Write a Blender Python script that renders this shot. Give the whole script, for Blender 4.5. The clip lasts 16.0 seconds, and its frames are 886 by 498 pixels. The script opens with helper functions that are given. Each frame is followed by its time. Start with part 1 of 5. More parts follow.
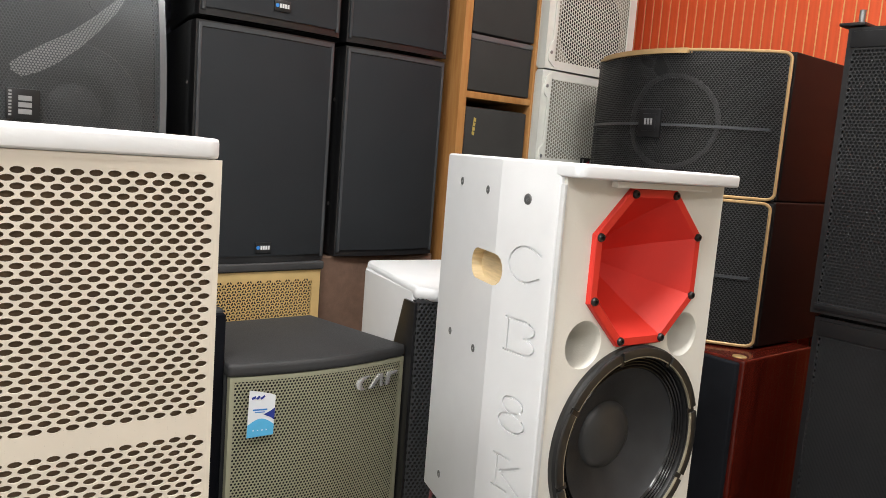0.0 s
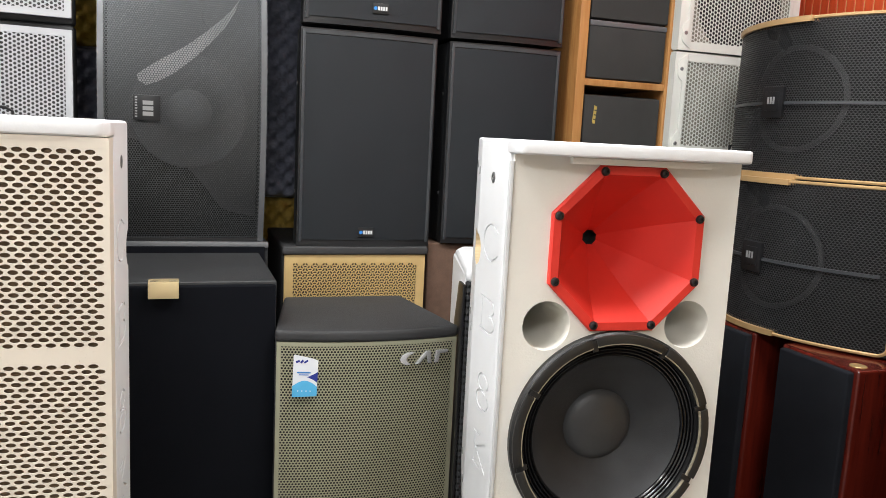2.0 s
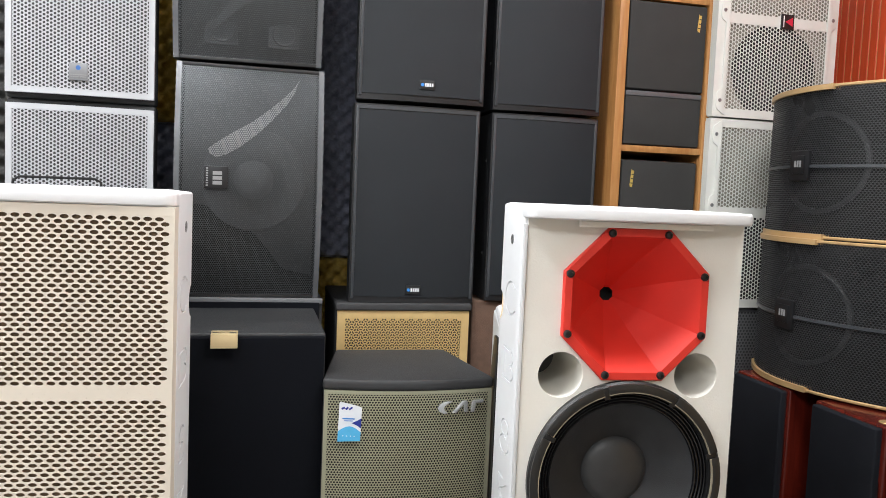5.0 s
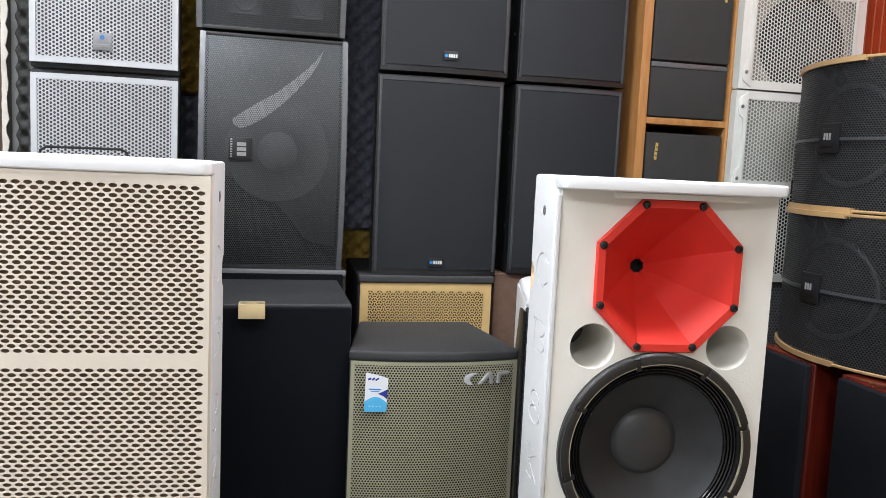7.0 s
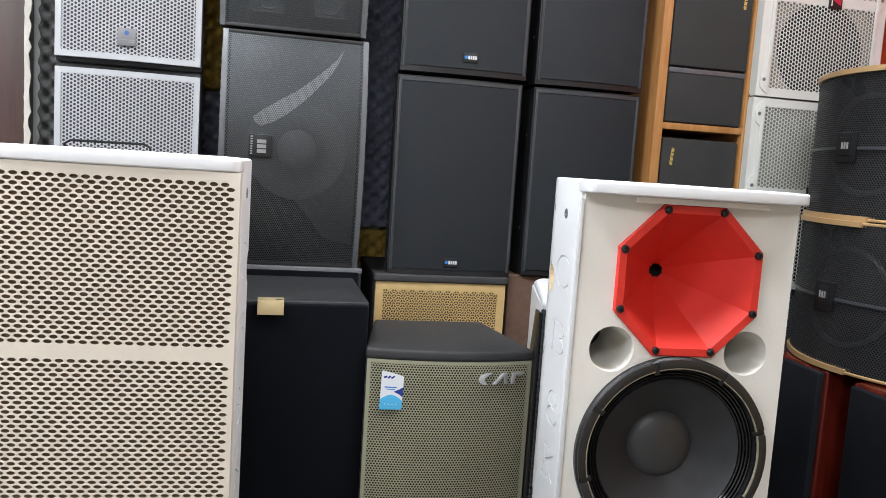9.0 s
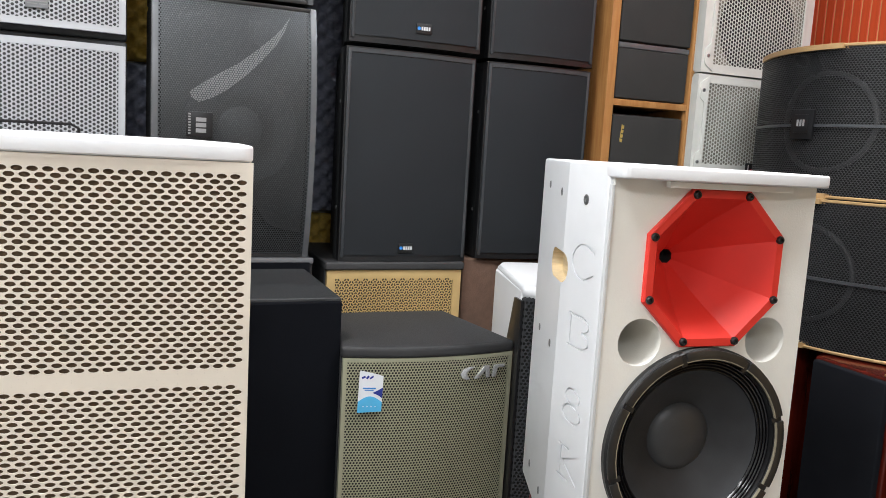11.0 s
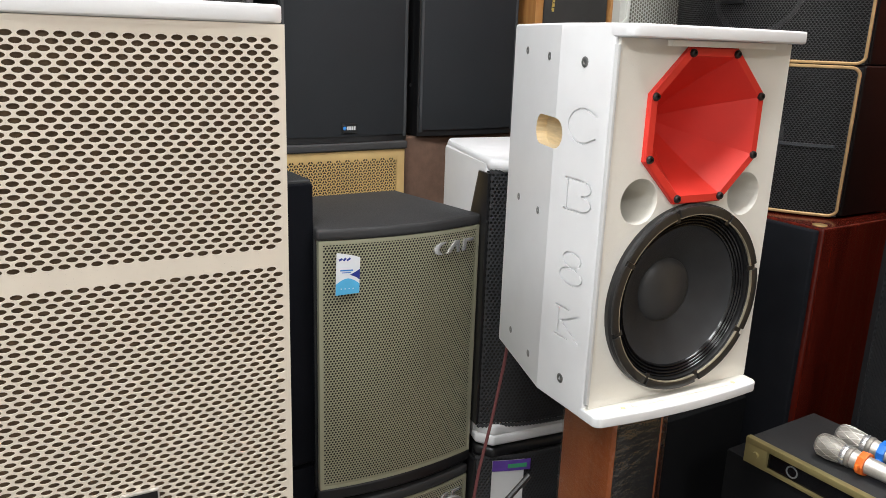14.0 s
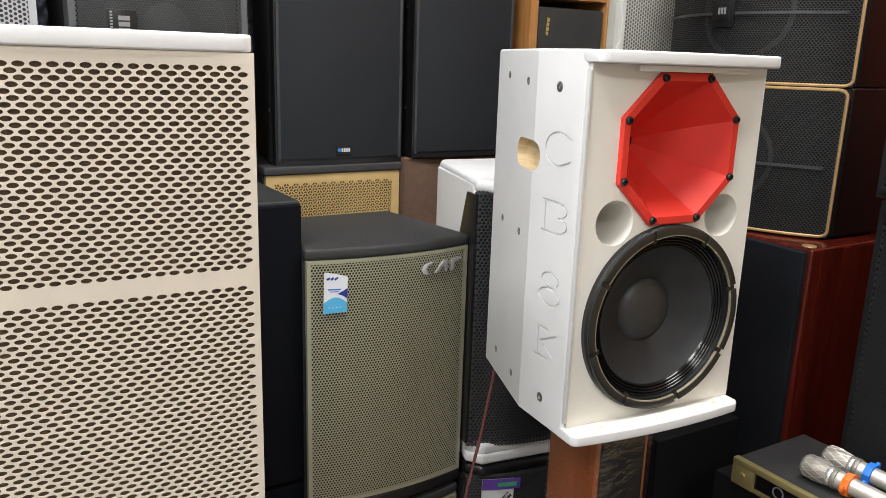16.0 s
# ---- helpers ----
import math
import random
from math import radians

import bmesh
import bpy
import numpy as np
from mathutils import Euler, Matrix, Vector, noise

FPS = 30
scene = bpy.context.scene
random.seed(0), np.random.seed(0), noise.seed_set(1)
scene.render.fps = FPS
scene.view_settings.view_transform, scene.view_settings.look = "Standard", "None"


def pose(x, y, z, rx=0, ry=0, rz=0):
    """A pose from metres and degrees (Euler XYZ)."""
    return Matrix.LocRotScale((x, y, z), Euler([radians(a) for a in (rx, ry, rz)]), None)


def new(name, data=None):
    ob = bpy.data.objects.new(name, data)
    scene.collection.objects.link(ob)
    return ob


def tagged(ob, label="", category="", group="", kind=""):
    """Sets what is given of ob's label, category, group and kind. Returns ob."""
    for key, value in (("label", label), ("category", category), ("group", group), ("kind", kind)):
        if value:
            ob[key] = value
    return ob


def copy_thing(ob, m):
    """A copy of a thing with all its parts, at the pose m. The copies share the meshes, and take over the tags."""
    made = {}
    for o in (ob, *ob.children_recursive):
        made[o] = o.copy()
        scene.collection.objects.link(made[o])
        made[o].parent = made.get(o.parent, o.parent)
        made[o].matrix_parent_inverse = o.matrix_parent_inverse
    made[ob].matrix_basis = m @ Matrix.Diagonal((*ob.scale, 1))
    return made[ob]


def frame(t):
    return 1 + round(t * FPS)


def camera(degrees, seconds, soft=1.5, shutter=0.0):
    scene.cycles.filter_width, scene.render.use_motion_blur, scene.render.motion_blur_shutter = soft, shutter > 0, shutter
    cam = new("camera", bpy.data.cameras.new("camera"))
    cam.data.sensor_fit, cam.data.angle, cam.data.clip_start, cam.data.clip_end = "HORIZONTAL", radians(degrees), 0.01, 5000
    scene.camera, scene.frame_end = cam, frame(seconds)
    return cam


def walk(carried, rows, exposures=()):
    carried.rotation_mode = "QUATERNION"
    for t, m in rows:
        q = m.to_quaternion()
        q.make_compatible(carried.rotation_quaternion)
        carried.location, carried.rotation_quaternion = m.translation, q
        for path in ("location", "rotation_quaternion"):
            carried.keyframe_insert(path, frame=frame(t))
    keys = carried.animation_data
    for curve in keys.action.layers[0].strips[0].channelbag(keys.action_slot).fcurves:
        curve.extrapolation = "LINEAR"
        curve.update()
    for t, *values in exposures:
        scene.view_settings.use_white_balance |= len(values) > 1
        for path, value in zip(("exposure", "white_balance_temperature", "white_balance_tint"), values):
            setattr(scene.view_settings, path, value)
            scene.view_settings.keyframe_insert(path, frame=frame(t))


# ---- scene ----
cam = camera(59.4, 16.0, 0.8)
METRES, EYE, TILT, LEAN, TURN = 1.5, 1.5, 0.0, 0.0, -40.0
ROWS = [
    (0.0, 0.0, 0.0, 0.0, 0.56, -7.21, -4.43),
    (0.3, 0.0542, 0.0278, 0.0131, 3.45, -7.08, -6.61),
    (0.5, 0.0844, 0.0485, 0.0165, 4.78, -6.59, -7.62),
    (0.7, 0.1073, 0.0710, 0.0155, 6.33, -6.67, -7.96),
    (1.0, 0.1327, 0.0985, 0.0137, 7.93, -7.96, -7.13),
    (1.3, 0.1673, 0.0962, 0.0153, 12.06, -8.67, -4.92),
    (1.5, 0.204, 0.0798, 0.0162, 15.29, -9.07, -3.54),
    (1.8, 0.2741, 0.0499, 0.0044, 19.75, -8.89, -2.82),
    (2.0, 0.3167, 0.0295, -0.002, 21.71, -8.32, -2.88),
    (2.5, 0.3716, -0.011, -0.0014, 24.65, -7.47, -2.88),
    (3.0, 0.3964, -0.0249, -0.0045, 25.96, -6.94, -2.47),
    (3.5, 0.4023, -0.0345, 0.0022, 24.63, -6.05, -3.72),
    (4.0, 0.394, -0.0333, 0.0069, 24.07, -4.79, -4.73),
    (4.5, 0.4, -0.036, 0.0108, 25.49, -4.14, -3.44),
    (5.0, 0.3949, -0.0283, 0.0066, 26.92, -4.13, -2.4),
    (7.5, 0.3686, -0.0408, -0.0005, 27.75, -6.21, -2.68),
    (8.0, 0.3691, -0.0468, -0.0026, 27.83, -6.12, -2.85),
    (8.5, 0.3663, -0.0513, -0.0029, 27.88, -6.09, -3.17),
    (9.0, 0.3603, -0.0538, 0.0012, 28.14, -6.03, -3.73),
    (11.5, 0.1282, -0.0487, 0.0039, 13.41, -7.86, -2.82),
    (12.0, 0.0758, -0.0635, 0.0008, 8.69, -7.99, -1.73),
    (12.5, 0.0572, -0.0636, -0.0054, 8.21, -9.87, -0.66),
    (13.0, 0.0537, -0.0645, -0.008, 8.09, -12.18, -0.79),
    (13.5, 0.0554, -0.0563, -0.019, 6.48, -13.91, -1.55),
    (14.0, 0.049, -0.0615, -0.0231, 8.01, -15.13, -1.97),
    (14.3, 0.0286, -0.0699, -0.0276, 11.15, -15.88, -2.21),
    (14.5, 0.0204, -0.0721, -0.0308, 13.64, -16.33, -2.03),
    (14.8, 0.0244, -0.0720, -0.0337, 15.86, -16.94, -1.19),
    (15.0, 0.0304, -0.073, -0.0342, 15.8, -16.82, -0.88),
    (15.5, 0.054, -0.0783, -0.0294, 12.9, -15.97, -0.95),
    (16.0, 0.0909, -0.0717, -0.0165, 9.23, -13.75, -1.82),
]
walk(cam, [(t, pose(0, 0, EYE, TILT, LEAN, TURN) @ pose(METRES * x, METRES * y, METRES * z, 90 + pitch, roll, yaw)) for t, x, y, z, yaw, pitch, roll in ROWS],
     ((0.0, 0.0, 6750, 10), (0.5, 0.1, 6800, 10), (1.0, 0.2, 6800, 10), (2.0, 0.24, 6550, 10), (4.0, 0.25, 6400, 10), (5.2, 0.25, 6350, 10),
      (7.5, 0.19, 6150, 10), (9.0, 0.12, 6150, 10), (11.3, 0.05, 6350, 10), (13.0, 0.0, 6450, 10), (16.0, 0.0, 6600, 10)))

# ---- world and lights ----
FLOOR, CEIL = -0.09, 2.9
X0, X1, Y0, Y1 = -2.3, 2.32, -3.0, 2.12
world = bpy.data.worlds.new("world")
world.use_nodes = True
world.node_tree.nodes["Background"].inputs[0].default_value = (0.9, 0.95, 1.0, 1)
world.node_tree.nodes["Background"].inputs[1].default_value = 0.03
scene.world = world
LAMP_WATTS = 27.0
# unseen, assumed ceiling panels; places and power tuned to how the light falls
LAMPS = [(-1.35, 0.6), (-1.35, -0.6), (-0.15, 0.5), (1.3, 0.5), (0.1, -1.6)]
for lx, ly in LAMPS:
    lamp = bpy.data.lights.new("panel_light", "AREA")
    lamp.shape, lamp.size, lamp.size_y, lamp.energy, lamp.color = "RECTANGLE", 0.56, 0.56, LAMP_WATTS, (0.97, 0.985, 1.0)
    new("panel_light", lamp).matrix_world = pose(lx, ly, CEIL - 0.045)


# ---- materials ----
def mat(name, color, rough=0.5, metal=0.0, var=0.12, scale=30.0, bump=0.1, bump_scale=None, coat=0.0, stretch=(1, 1, 1), second=None, spec=0.5):
    """A surface with colour variation at two scales and fine relief."""
    m = bpy.data.materials.new(name)
    m.use_nodes = True
    n, l = m.node_tree.nodes, m.node_tree.links
    b = n["Principled BSDF"]
    co = n.new("ShaderNodeTexCoord")
    mp = n.new("ShaderNodeMapping")
    mp.inputs["Scale"].default_value = stretch
    l.new(co.outputs["Object"], mp.inputs[0])
    big, fine = n.new("ShaderNodeTexNoise"), n.new("ShaderNodeTexNoise")
    big.inputs["Scale"].default_value, big.inputs["Detail"].default_value = scale * 0.2, 3
    fine.inputs["Scale"].default_value, fine.inputs["Detail"].default_value = scale, 5
    for q in (big, fine):
        l.new(mp.outputs[0], q.inputs["Vector"])
    add = n.new("ShaderNodeMath")
    add.operation = "ADD"
    l.new(big.outputs[0], add.inputs[0])
    l.new(fine.outputs[0], add.inputs[1])
    ramp = n.new("ShaderNodeMapRange")
    ramp.inputs["From Min"].default_value, ramp.inputs["From Max"].default_value = 0.65, 1.35
    l.new(add.outputs[0], ramp.inputs["Value"])
    mix = n.new("ShaderNodeMix")
    mix.data_type = "RGBA"
    dark = second or tuple(c * (1 - var) for c in color)
    light = tuple(min(1.0, c * (1 + var * 0.5)) for c in color) if second is None else color
    mix.inputs["A"].default_value, mix.inputs["B"].default_value = (*dark, 1), (*light, 1)
    l.new(ramp.outputs[0], mix.inputs["Factor"])
    l.new(mix.outputs["Result"], b.inputs["Base Color"])
    rr = n.new("ShaderNodeMapRange")
    rr.inputs["To Min"].default_value, rr.inputs["To Max"].default_value = max(0.02, rough - 0.07), min(1, rough + 0.07)
    l.new(big.outputs[0], rr.inputs["Value"])
    l.new(rr.outputs[0], b.inputs["Roughness"])
    b.inputs["Metallic"].default_value = metal
    b.inputs["Coat Weight"].default_value = coat
    b.inputs["Specular IOR Level"].default_value = spec
    if bump:
        bn, bp = n.new("ShaderNodeTexNoise"), n.new("ShaderNodeBump")
        bn.inputs["Scale"].default_value, bn.inputs["Detail"].default_value = bump_scale or scale * 8, 4
        l.new(mp.outputs[0], bn.inputs["Vector"])
        bp.inputs["Strength"].default_value, bp.inputs["Distance"].default_value = bump, 0.002
        l.new(bn.outputs[0], bp.inputs["Height"])
        l.new(bp.outputs[0], b.inputs["Normal"])
    return m


WHITE = mat("white_paint", (0.765, 0.775, 0.785), 0.42, var=0.05, scale=14, bump=0.07, bump_scale=420)
CREAM = mat("cream_baffle_paint", (0.82, 0.80, 0.735), 0.5, var=0.06, scale=12, bump=0.2, bump_scale=400)
CREAM_GRILLE = mat("cream_powder_coat", (0.73, 0.665, 0.565), 0.45, var=0.05, scale=20, bump=0.05)
BROWN_FOAM = mat("brown_foam", (0.165, 0.112, 0.070), 0.95, var=0.3, scale=150, bump=0.5)
GREY_FOAM = mat("grey_backing_foam", (0.07, 0.07, 0.07), 0.95, var=0.3, scale=120, bump=0.4)
WARM_FOAM = mat("beige_backing_foam", (0.24, 0.23, 0.19), 0.95, var=0.3, scale=120, bump=0.4)
PLY = mat("bare_plywood", (0.72, 0.58, 0.36), 0.65, var=0.25, scale=40, stretch=(1, 1, 8))
RED = mat("red_horn_plastic", (0.72, 0.035, 0.022), 0.5, var=0.08, scale=20, bump=0.06)
BLACK_PAINT = mat("black_textured_paint", (0.023, 0.024, 0.025), 0.6, var=0.3, scale=60, bump=0.35, bump_scale=700)
BLACK_PLASTIC = mat("black_plastic", (0.012, 0.012, 0.013), 0.33, var=0.2, scale=40, bump=0.08)
HORN_BLACK = mat("satin_black_horn", (0.019, 0.019, 0.020), 0.5, var=0.25, scale=30, bump=0.15, bump_scale=500, spec=0.3)
RUBBER = mat("black_gloss_surround", (0.005, 0.005, 0.006), 0.17, var=0.2, scale=40, bump=0.03)
CONE = mat("coated_paper_cone", (0.024, 0.0252, 0.0280), 0.55, var=0.4, scale=25, bump=0.25, bump_scale=900)
CAP = mat("dust_cap", (0.045, 0.046, 0.048), 0.45, var=0.2, scale=30, bump=0.1)
GASKET = mat("black_gasket", (0.0115, 0.0116, 0.012), 0.38, var=0.25, scale=50, bump=0.1)
GASKET_EDGE = mat("gasket_paper", (0.020, 0.0197, 0.0190), 0.32, var=0.2, scale=50, bump=0.1)
CLOTH = mat("charcoal_grille_cloth", (0.0125, 0.0152, 0.0182), 0.58, var=0.2, scale=7, bump=0.4, bump_scale=1500, spec=0.30)
MATT_BLACK = mat("matt_black_cover", (0.0055, 0.0058, 0.0065), 0.8, var=0.2, scale=20, bump=0.2, bump_scale=600, spec=0.15)
OLIVE_GOLD = mat("olive_gold_panel", (0.36, 0.30, 0.13), 0.35, metal=0.5, var=0.12, scale=30)
CLOTH_BLUE = mat("blue_black_grille_cloth", (0.0050, 0.0056, 0.0078), 0.9, var=0.2, scale=12, bump=0.4, bump_scale=1500, spec=0.08)
TOWER_CLOTH = mat("navy_black_grille_cloth", (0.0125, 0.0138, 0.0175), 0.85, var=0.25, scale=14, bump=0.4, bump_scale=1500, spec=0.12)
BEAD = mat("dark_grey_bead", (0.045, 0.049, 0.053), 0.3, var=0.15, scale=30, bump=0.1)
STEEL_GREY = mat("grey_frame_paint", (0.18, 0.184, 0.19), 0.35, metal=0.3, var=0.12, scale=30)
MESH_GREY = mat("dark_grey_mesh", (0.108, 0.114, 0.120), 0.42, metal=0.75, var=0.12, scale=14)
MESH_BLACK = mat("black_steel_mesh", (0.034, 0.035, 0.038), 0.28, metal=0.0, var=0.2, scale=20)
MESH_KARAOKE = mat("satin_black_mesh", (0.047, 0.048, 0.050), 0.3, metal=0.2, var=0.15, scale=20)
MESH_STAGE = mat("black_enamelled_mesh", (0.030, 0.031, 0.033), 0.2, metal=0.1, var=0.15, scale=20)
MESH_WHITE = mat("white_steel_mesh", (0.41, 0.42, 0.435), 0.45, var=0.05, scale=20)
MESH_IVORY = mat("off_white_steel_mesh", (0.60, 0.605, 0.56), 0.45, var=0.06, scale=20)
OLIVE = mat("champagne_olive_mesh", (0.40, 0.392, 0.28), 0.42, metal=0.25, var=0.1, scale=14)
INSIDE = mat("dark_cabinet_inside", (0.012, 0.012, 0.012), 0.9, var=0.3, scale=40)
BADGE_GREY = mat("badge_grey", (0.20, 0.205, 0.21), 0.4, metal=0.3, var=0.1, scale=60, bump=0)
DIM_PRINT = mat("grey_print", (0.24, 0.24, 0.24), 0.4, var=0.1, scale=60, bump=0)
MESH_DARK = mat("dark_steel_mesh", (0.052, 0.054, 0.058), 0.24, metal=0.1, var=0.15, scale=20)
GREY_IN = mat("grey_inner_baffle", (0.06, 0.062, 0.065), 0.6, var=0.2, scale=20)
# tan tone: gasket paper plus the lit line along its inner bevel
GASKET_RIM = mat("tan_lit_gasket_paper", (0.30, 0.265, 0.19), 0.5, var=0.4, scale=60, bump=0.2)
INNER_GREY = mat("grey_moulded_baffle", (0.050, 0.052, 0.055), 0.55, var=0.12, scale=12)
SHELF_CLOTH = mat("warm_black_grille_cloth", (0.037, 0.036, 0.0345), 0.8, var=0.18, scale=12, bump=0.4, bump_scale=1500, spec=0.2)
SIDE_GREY = mat("dark_grey_side_frame", (0.12, 0.124, 0.13), 0.32, metal=0.3, var=0.15, scale=30)
DRIVER_RING = mat("dark_driver_ring", (0.060, 0.060, 0.060), 0.4, var=0.3, scale=20)
# pale tone paints the light that the sculpted baffle reflects
SWOOSH_LIT = mat("lit_grey_inner_trim", (0.29, 0.29, 0.29), 0.5, var=0.1, scale=20)
GOLD = mat("champagne_gold", (0.60, 0.43, 0.19), 0.33, metal=0.55, var=0.1, scale=30)
GOLD_MESH = mat("gold_mesh", (0.76, 0.54, 0.24), 0.4, metal=0.45, var=0.1, scale=30)
LID_GREY = mat("soft_charcoal_lid", (0.034, 0.034, 0.035), 0.62, var=0.2, scale=16, bump=0.3, bump_scale=500)
CLIP_GOLD = mat("satin_gold_plate", (0.80, 0.64, 0.36), 0.28, metal=0.45, var=0.08, scale=30, bump=0.04)
LILAC = mat("lilac_print", (0.60, 0.47, 0.78), 0.4, var=0.06, scale=30, bump=0.02)
CAULK = mat("cream_filler", (0.66, 0.62, 0.55), 0.85, var=0.15, scale=40, bump=0.4)
GOLD_TRIM = mat("tan_gold_trim", (0.52, 0.34, 0.16), 0.4, metal=0.3, var=0.1, scale=40)
OAK = mat("oak_veneer", (0.42, 0.215, 0.075), 0.42, var=0.3, scale=20, stretch=(6, 6, 0.5), second=(0.28, 0.115, 0.03), bump=0.1)
BROWN_BOX = mat("brown_carpet_cover", (0.13, 0.075, 0.05), 0.85, var=0.25, scale=60, bump=0.5)
RED_WOOD = mat("red_wall_plank", (0.72, 0.10, 0.03), 0.42, var=0.2, scale=14, stretch=(5, 5, 0.5), bump=0.08)
GOLD_LINE = mat("gold_joint", (0.75, 0.48, 0.2), 0.4, metal=0.2, var=0.1, scale=30)
MAHOGANY = mat("polished_mahogany", (0.13, 0.0135, 0.0065), 0.22, var=0.4, scale=18, stretch=(5, 5, 0.4), second=(0.05, 0.0055, 0.0035), bump=0.03, coat=0.4)
DARK_WOOD = mat("dark_brown_vinyl", (0.0085, 0.0048, 0.0042), 0.5, var=0.3, scale=30, stretch=(1, 1, 5), bump=0.15, spec=0.22)
ORANGE_WOOD = mat("orange_brown_veneer", (0.50, 0.15, 0.045), 0.35, var=0.35, scale=14, stretch=(5, 5, 0.5), second=(0.33, 0.085, 0.025), bump=0.05, coat=0.3)
CHROME = mat("polished_chrome", (0.82, 0.82, 0.82), 0.2, metal=0.75, var=0.05, scale=20, bump=0)
SILVER = mat("silver_paint", (0.40, 0.42, 0.41), 0.4, metal=0.3, var=0.15, scale=40)
NICKEL = mat("brushed_nickel", (0.66, 0.63, 0.58), 0.36, metal=0.6, var=0.1, scale=60, stretch=(1, 8, 1), bump=0.05)
MESH_STEEL = mat("satin_steel_mesh", (0.33, 0.31, 0.275), 0.42, metal=0.5, var=0.25, scale=300, bump=0.4, bump_scale=600)
SCREW = mat("zinc_screw", (0.30, 0.30, 0.30), 0.4, metal=0.8, var=0.2, scale=200)
BLUE = mat("blue_print", (0.03, 0.22, 0.62), 0.4, var=0.05, scale=30, bump=0)
SKY_BLUE = mat("light_blue_print", (0.10, 0.48, 0.80), 0.4, var=0.15, scale=30, bump=0)
DULL_BLUE = mat("dull_blue_print", (0.035, 0.11, 0.30), 0.4, var=0.05, scale=30, bump=0)
NAVY = mat("navy_print", (0.02, 0.04, 0.28), 0.4, var=0.05, scale=30, bump=0)
CARD = mat("white_card", (0.78, 0.80, 0.83), 0.4, var=0.04, scale=30, bump=0.02)
LIGHT_PRINT = mat("pale_grey_print", (0.62, 0.63, 0.63), 0.4, var=0.04, scale=60, bump=0)
GOLD_PRINT = mat("gold_print", (0.62, 0.45, 0.12), 0.35, metal=0.4, var=0.04, scale=60, bump=0)
CRIMSON = mat("crimson_print", (0.45, 0.02, 0.05), 0.35, var=0.05, scale=60, bump=0)
PURPLE = mat("violet_print", (0.12, 0.05, 0.35), 0.4, var=0.3, scale=60, bump=0)
GREEN = mat("green_print", (0.05, 0.35, 0.15), 0.4, var=0.3, scale=60, bump=0)
ORANGE = mat("orange_rubber", (0.85, 0.17, 0.02), 0.5, var=0.05, scale=60)
BLUE_RUBBER = mat("blue_rubber", (0.02, 0.20, 0.75), 0.5, var=0.05, scale=60)
FOAM_BLACK = mat("black_acoustic_foam", (0.27, 0.285, 0.36), 0.95, var=0.3, scale=90, bump=0.5)
FOAM_YELLOW = mat("mustard_acoustic_foam", (0.52, 0.36, 0.075), 0.95, var=0.25, scale=90, bump=0.5)
FOAM_GREY = mat("grey_acoustic_foam", (0.13, 0.13, 0.125), 0.95, var=0.25, scale=90, bump=0.5)
DOOR_WOOD = mat("dark_red_brown_wood", (0.055, 0.022, 0.016), 0.4, var=0.3, scale=18, stretch=(5, 5, 0.5))
PLASTER = mat("cream_wall_paint", (0.62, 0.62, 0.60), 0.8, var=0.06, scale=6, bump=0.1)
CEILING = mat("white_ceiling_board", (0.75, 0.75, 0.74), 0.85, var=0.05, scale=10)
TILE = mat("grey_floor_tile", (0.13, 0.125, 0.12), 0.35, var=0.15, scale=5, bump=0.02)
CABLE = mat("red_brown_cable", (0.16, 0.05, 0.05), 0.45, var=0.1, scale=50)

LIT = bpy.data.materials.new("lit_diffuser")
LIT.use_nodes = True
LIT.node_tree.nodes["Principled BSDF"].inputs["Emission Color"].default_value = (1, 0.97, 0.92, 1)
LIT.node_tree.nodes["Principled BSDF"].inputs["Emission Strength"].default_value = 6.0

WRAP = bpy.data.materials.new("cling_film")
WRAP.use_nodes = True
_n, _l = WRAP.node_tree.nodes, WRAP.node_tree.links
_b = _n.new("ShaderNodeBsdfGlossy")
_b.inputs["Roughness"].default_value, _b.inputs["Color"].default_value = 0.12, (1, 1, 1, 1)
_noise, _bump, _co = _n.new("ShaderNodeTexNoise"), _n.new("ShaderNodeBump"), _n.new("ShaderNodeTexCoord")
_map = _n.new("ShaderNodeMapping")
_map.inputs["Scale"].default_value, _map.inputs["Rotation"].default_value = (14, 14, 30), (0.4, 0.6, 0.3)
_noise.inputs["Scale"].default_value, _noise.inputs["Detail"].default_value = 1.6, 6
_bump.inputs["Strength"].default_value, _bump.inputs["Distance"].default_value = 1.0, 0.010
_l.new(_co.outputs["Object"], _map.inputs[0])
_l.new(_map.outputs[0], _noise.inputs["Vector"])
_l.new(_noise.outputs[0], _bump.inputs["Height"])
_l.new(_bump.outputs[0], _b.inputs["Normal"])
_tr, _mx, _out = _n.new("ShaderNodeBsdfTransparent"), _n.new("ShaderNodeMixShader"), _n["Material Output"]
_mx.inputs[0].default_value = 0.13
_l.new(_tr.outputs[0], _mx.inputs[1])
_l.new(_b.outputs[0], _mx.inputs[2])
_l.new(_mx.outputs[0], _out.inputs["Surface"])


# ---- shapes ----
def thing(name, label, category, m, group=""):
    ob = new(name)
    ob.empty_display_size = 0.05
    ob.matrix_world = m
    return tagged(ob, label, category, group)


def part(name, bm, material, parent=None, label="", smooth=0.6):
    me = bpy.data.meshes.new(name)
    bmesh.ops.recalc_face_normals(bm, faces=bm.faces)
    bm.to_mesh(me)
    bm.free()
    me.materials.append(material)
    if smooth:
        me.polygons.foreach_set("use_smooth", [True] * len(me.polygons))
        me.set_sharp_from_angle(angle=smooth)
    ob = new(name, me)
    ob.parent = parent
    return tagged(ob, label)


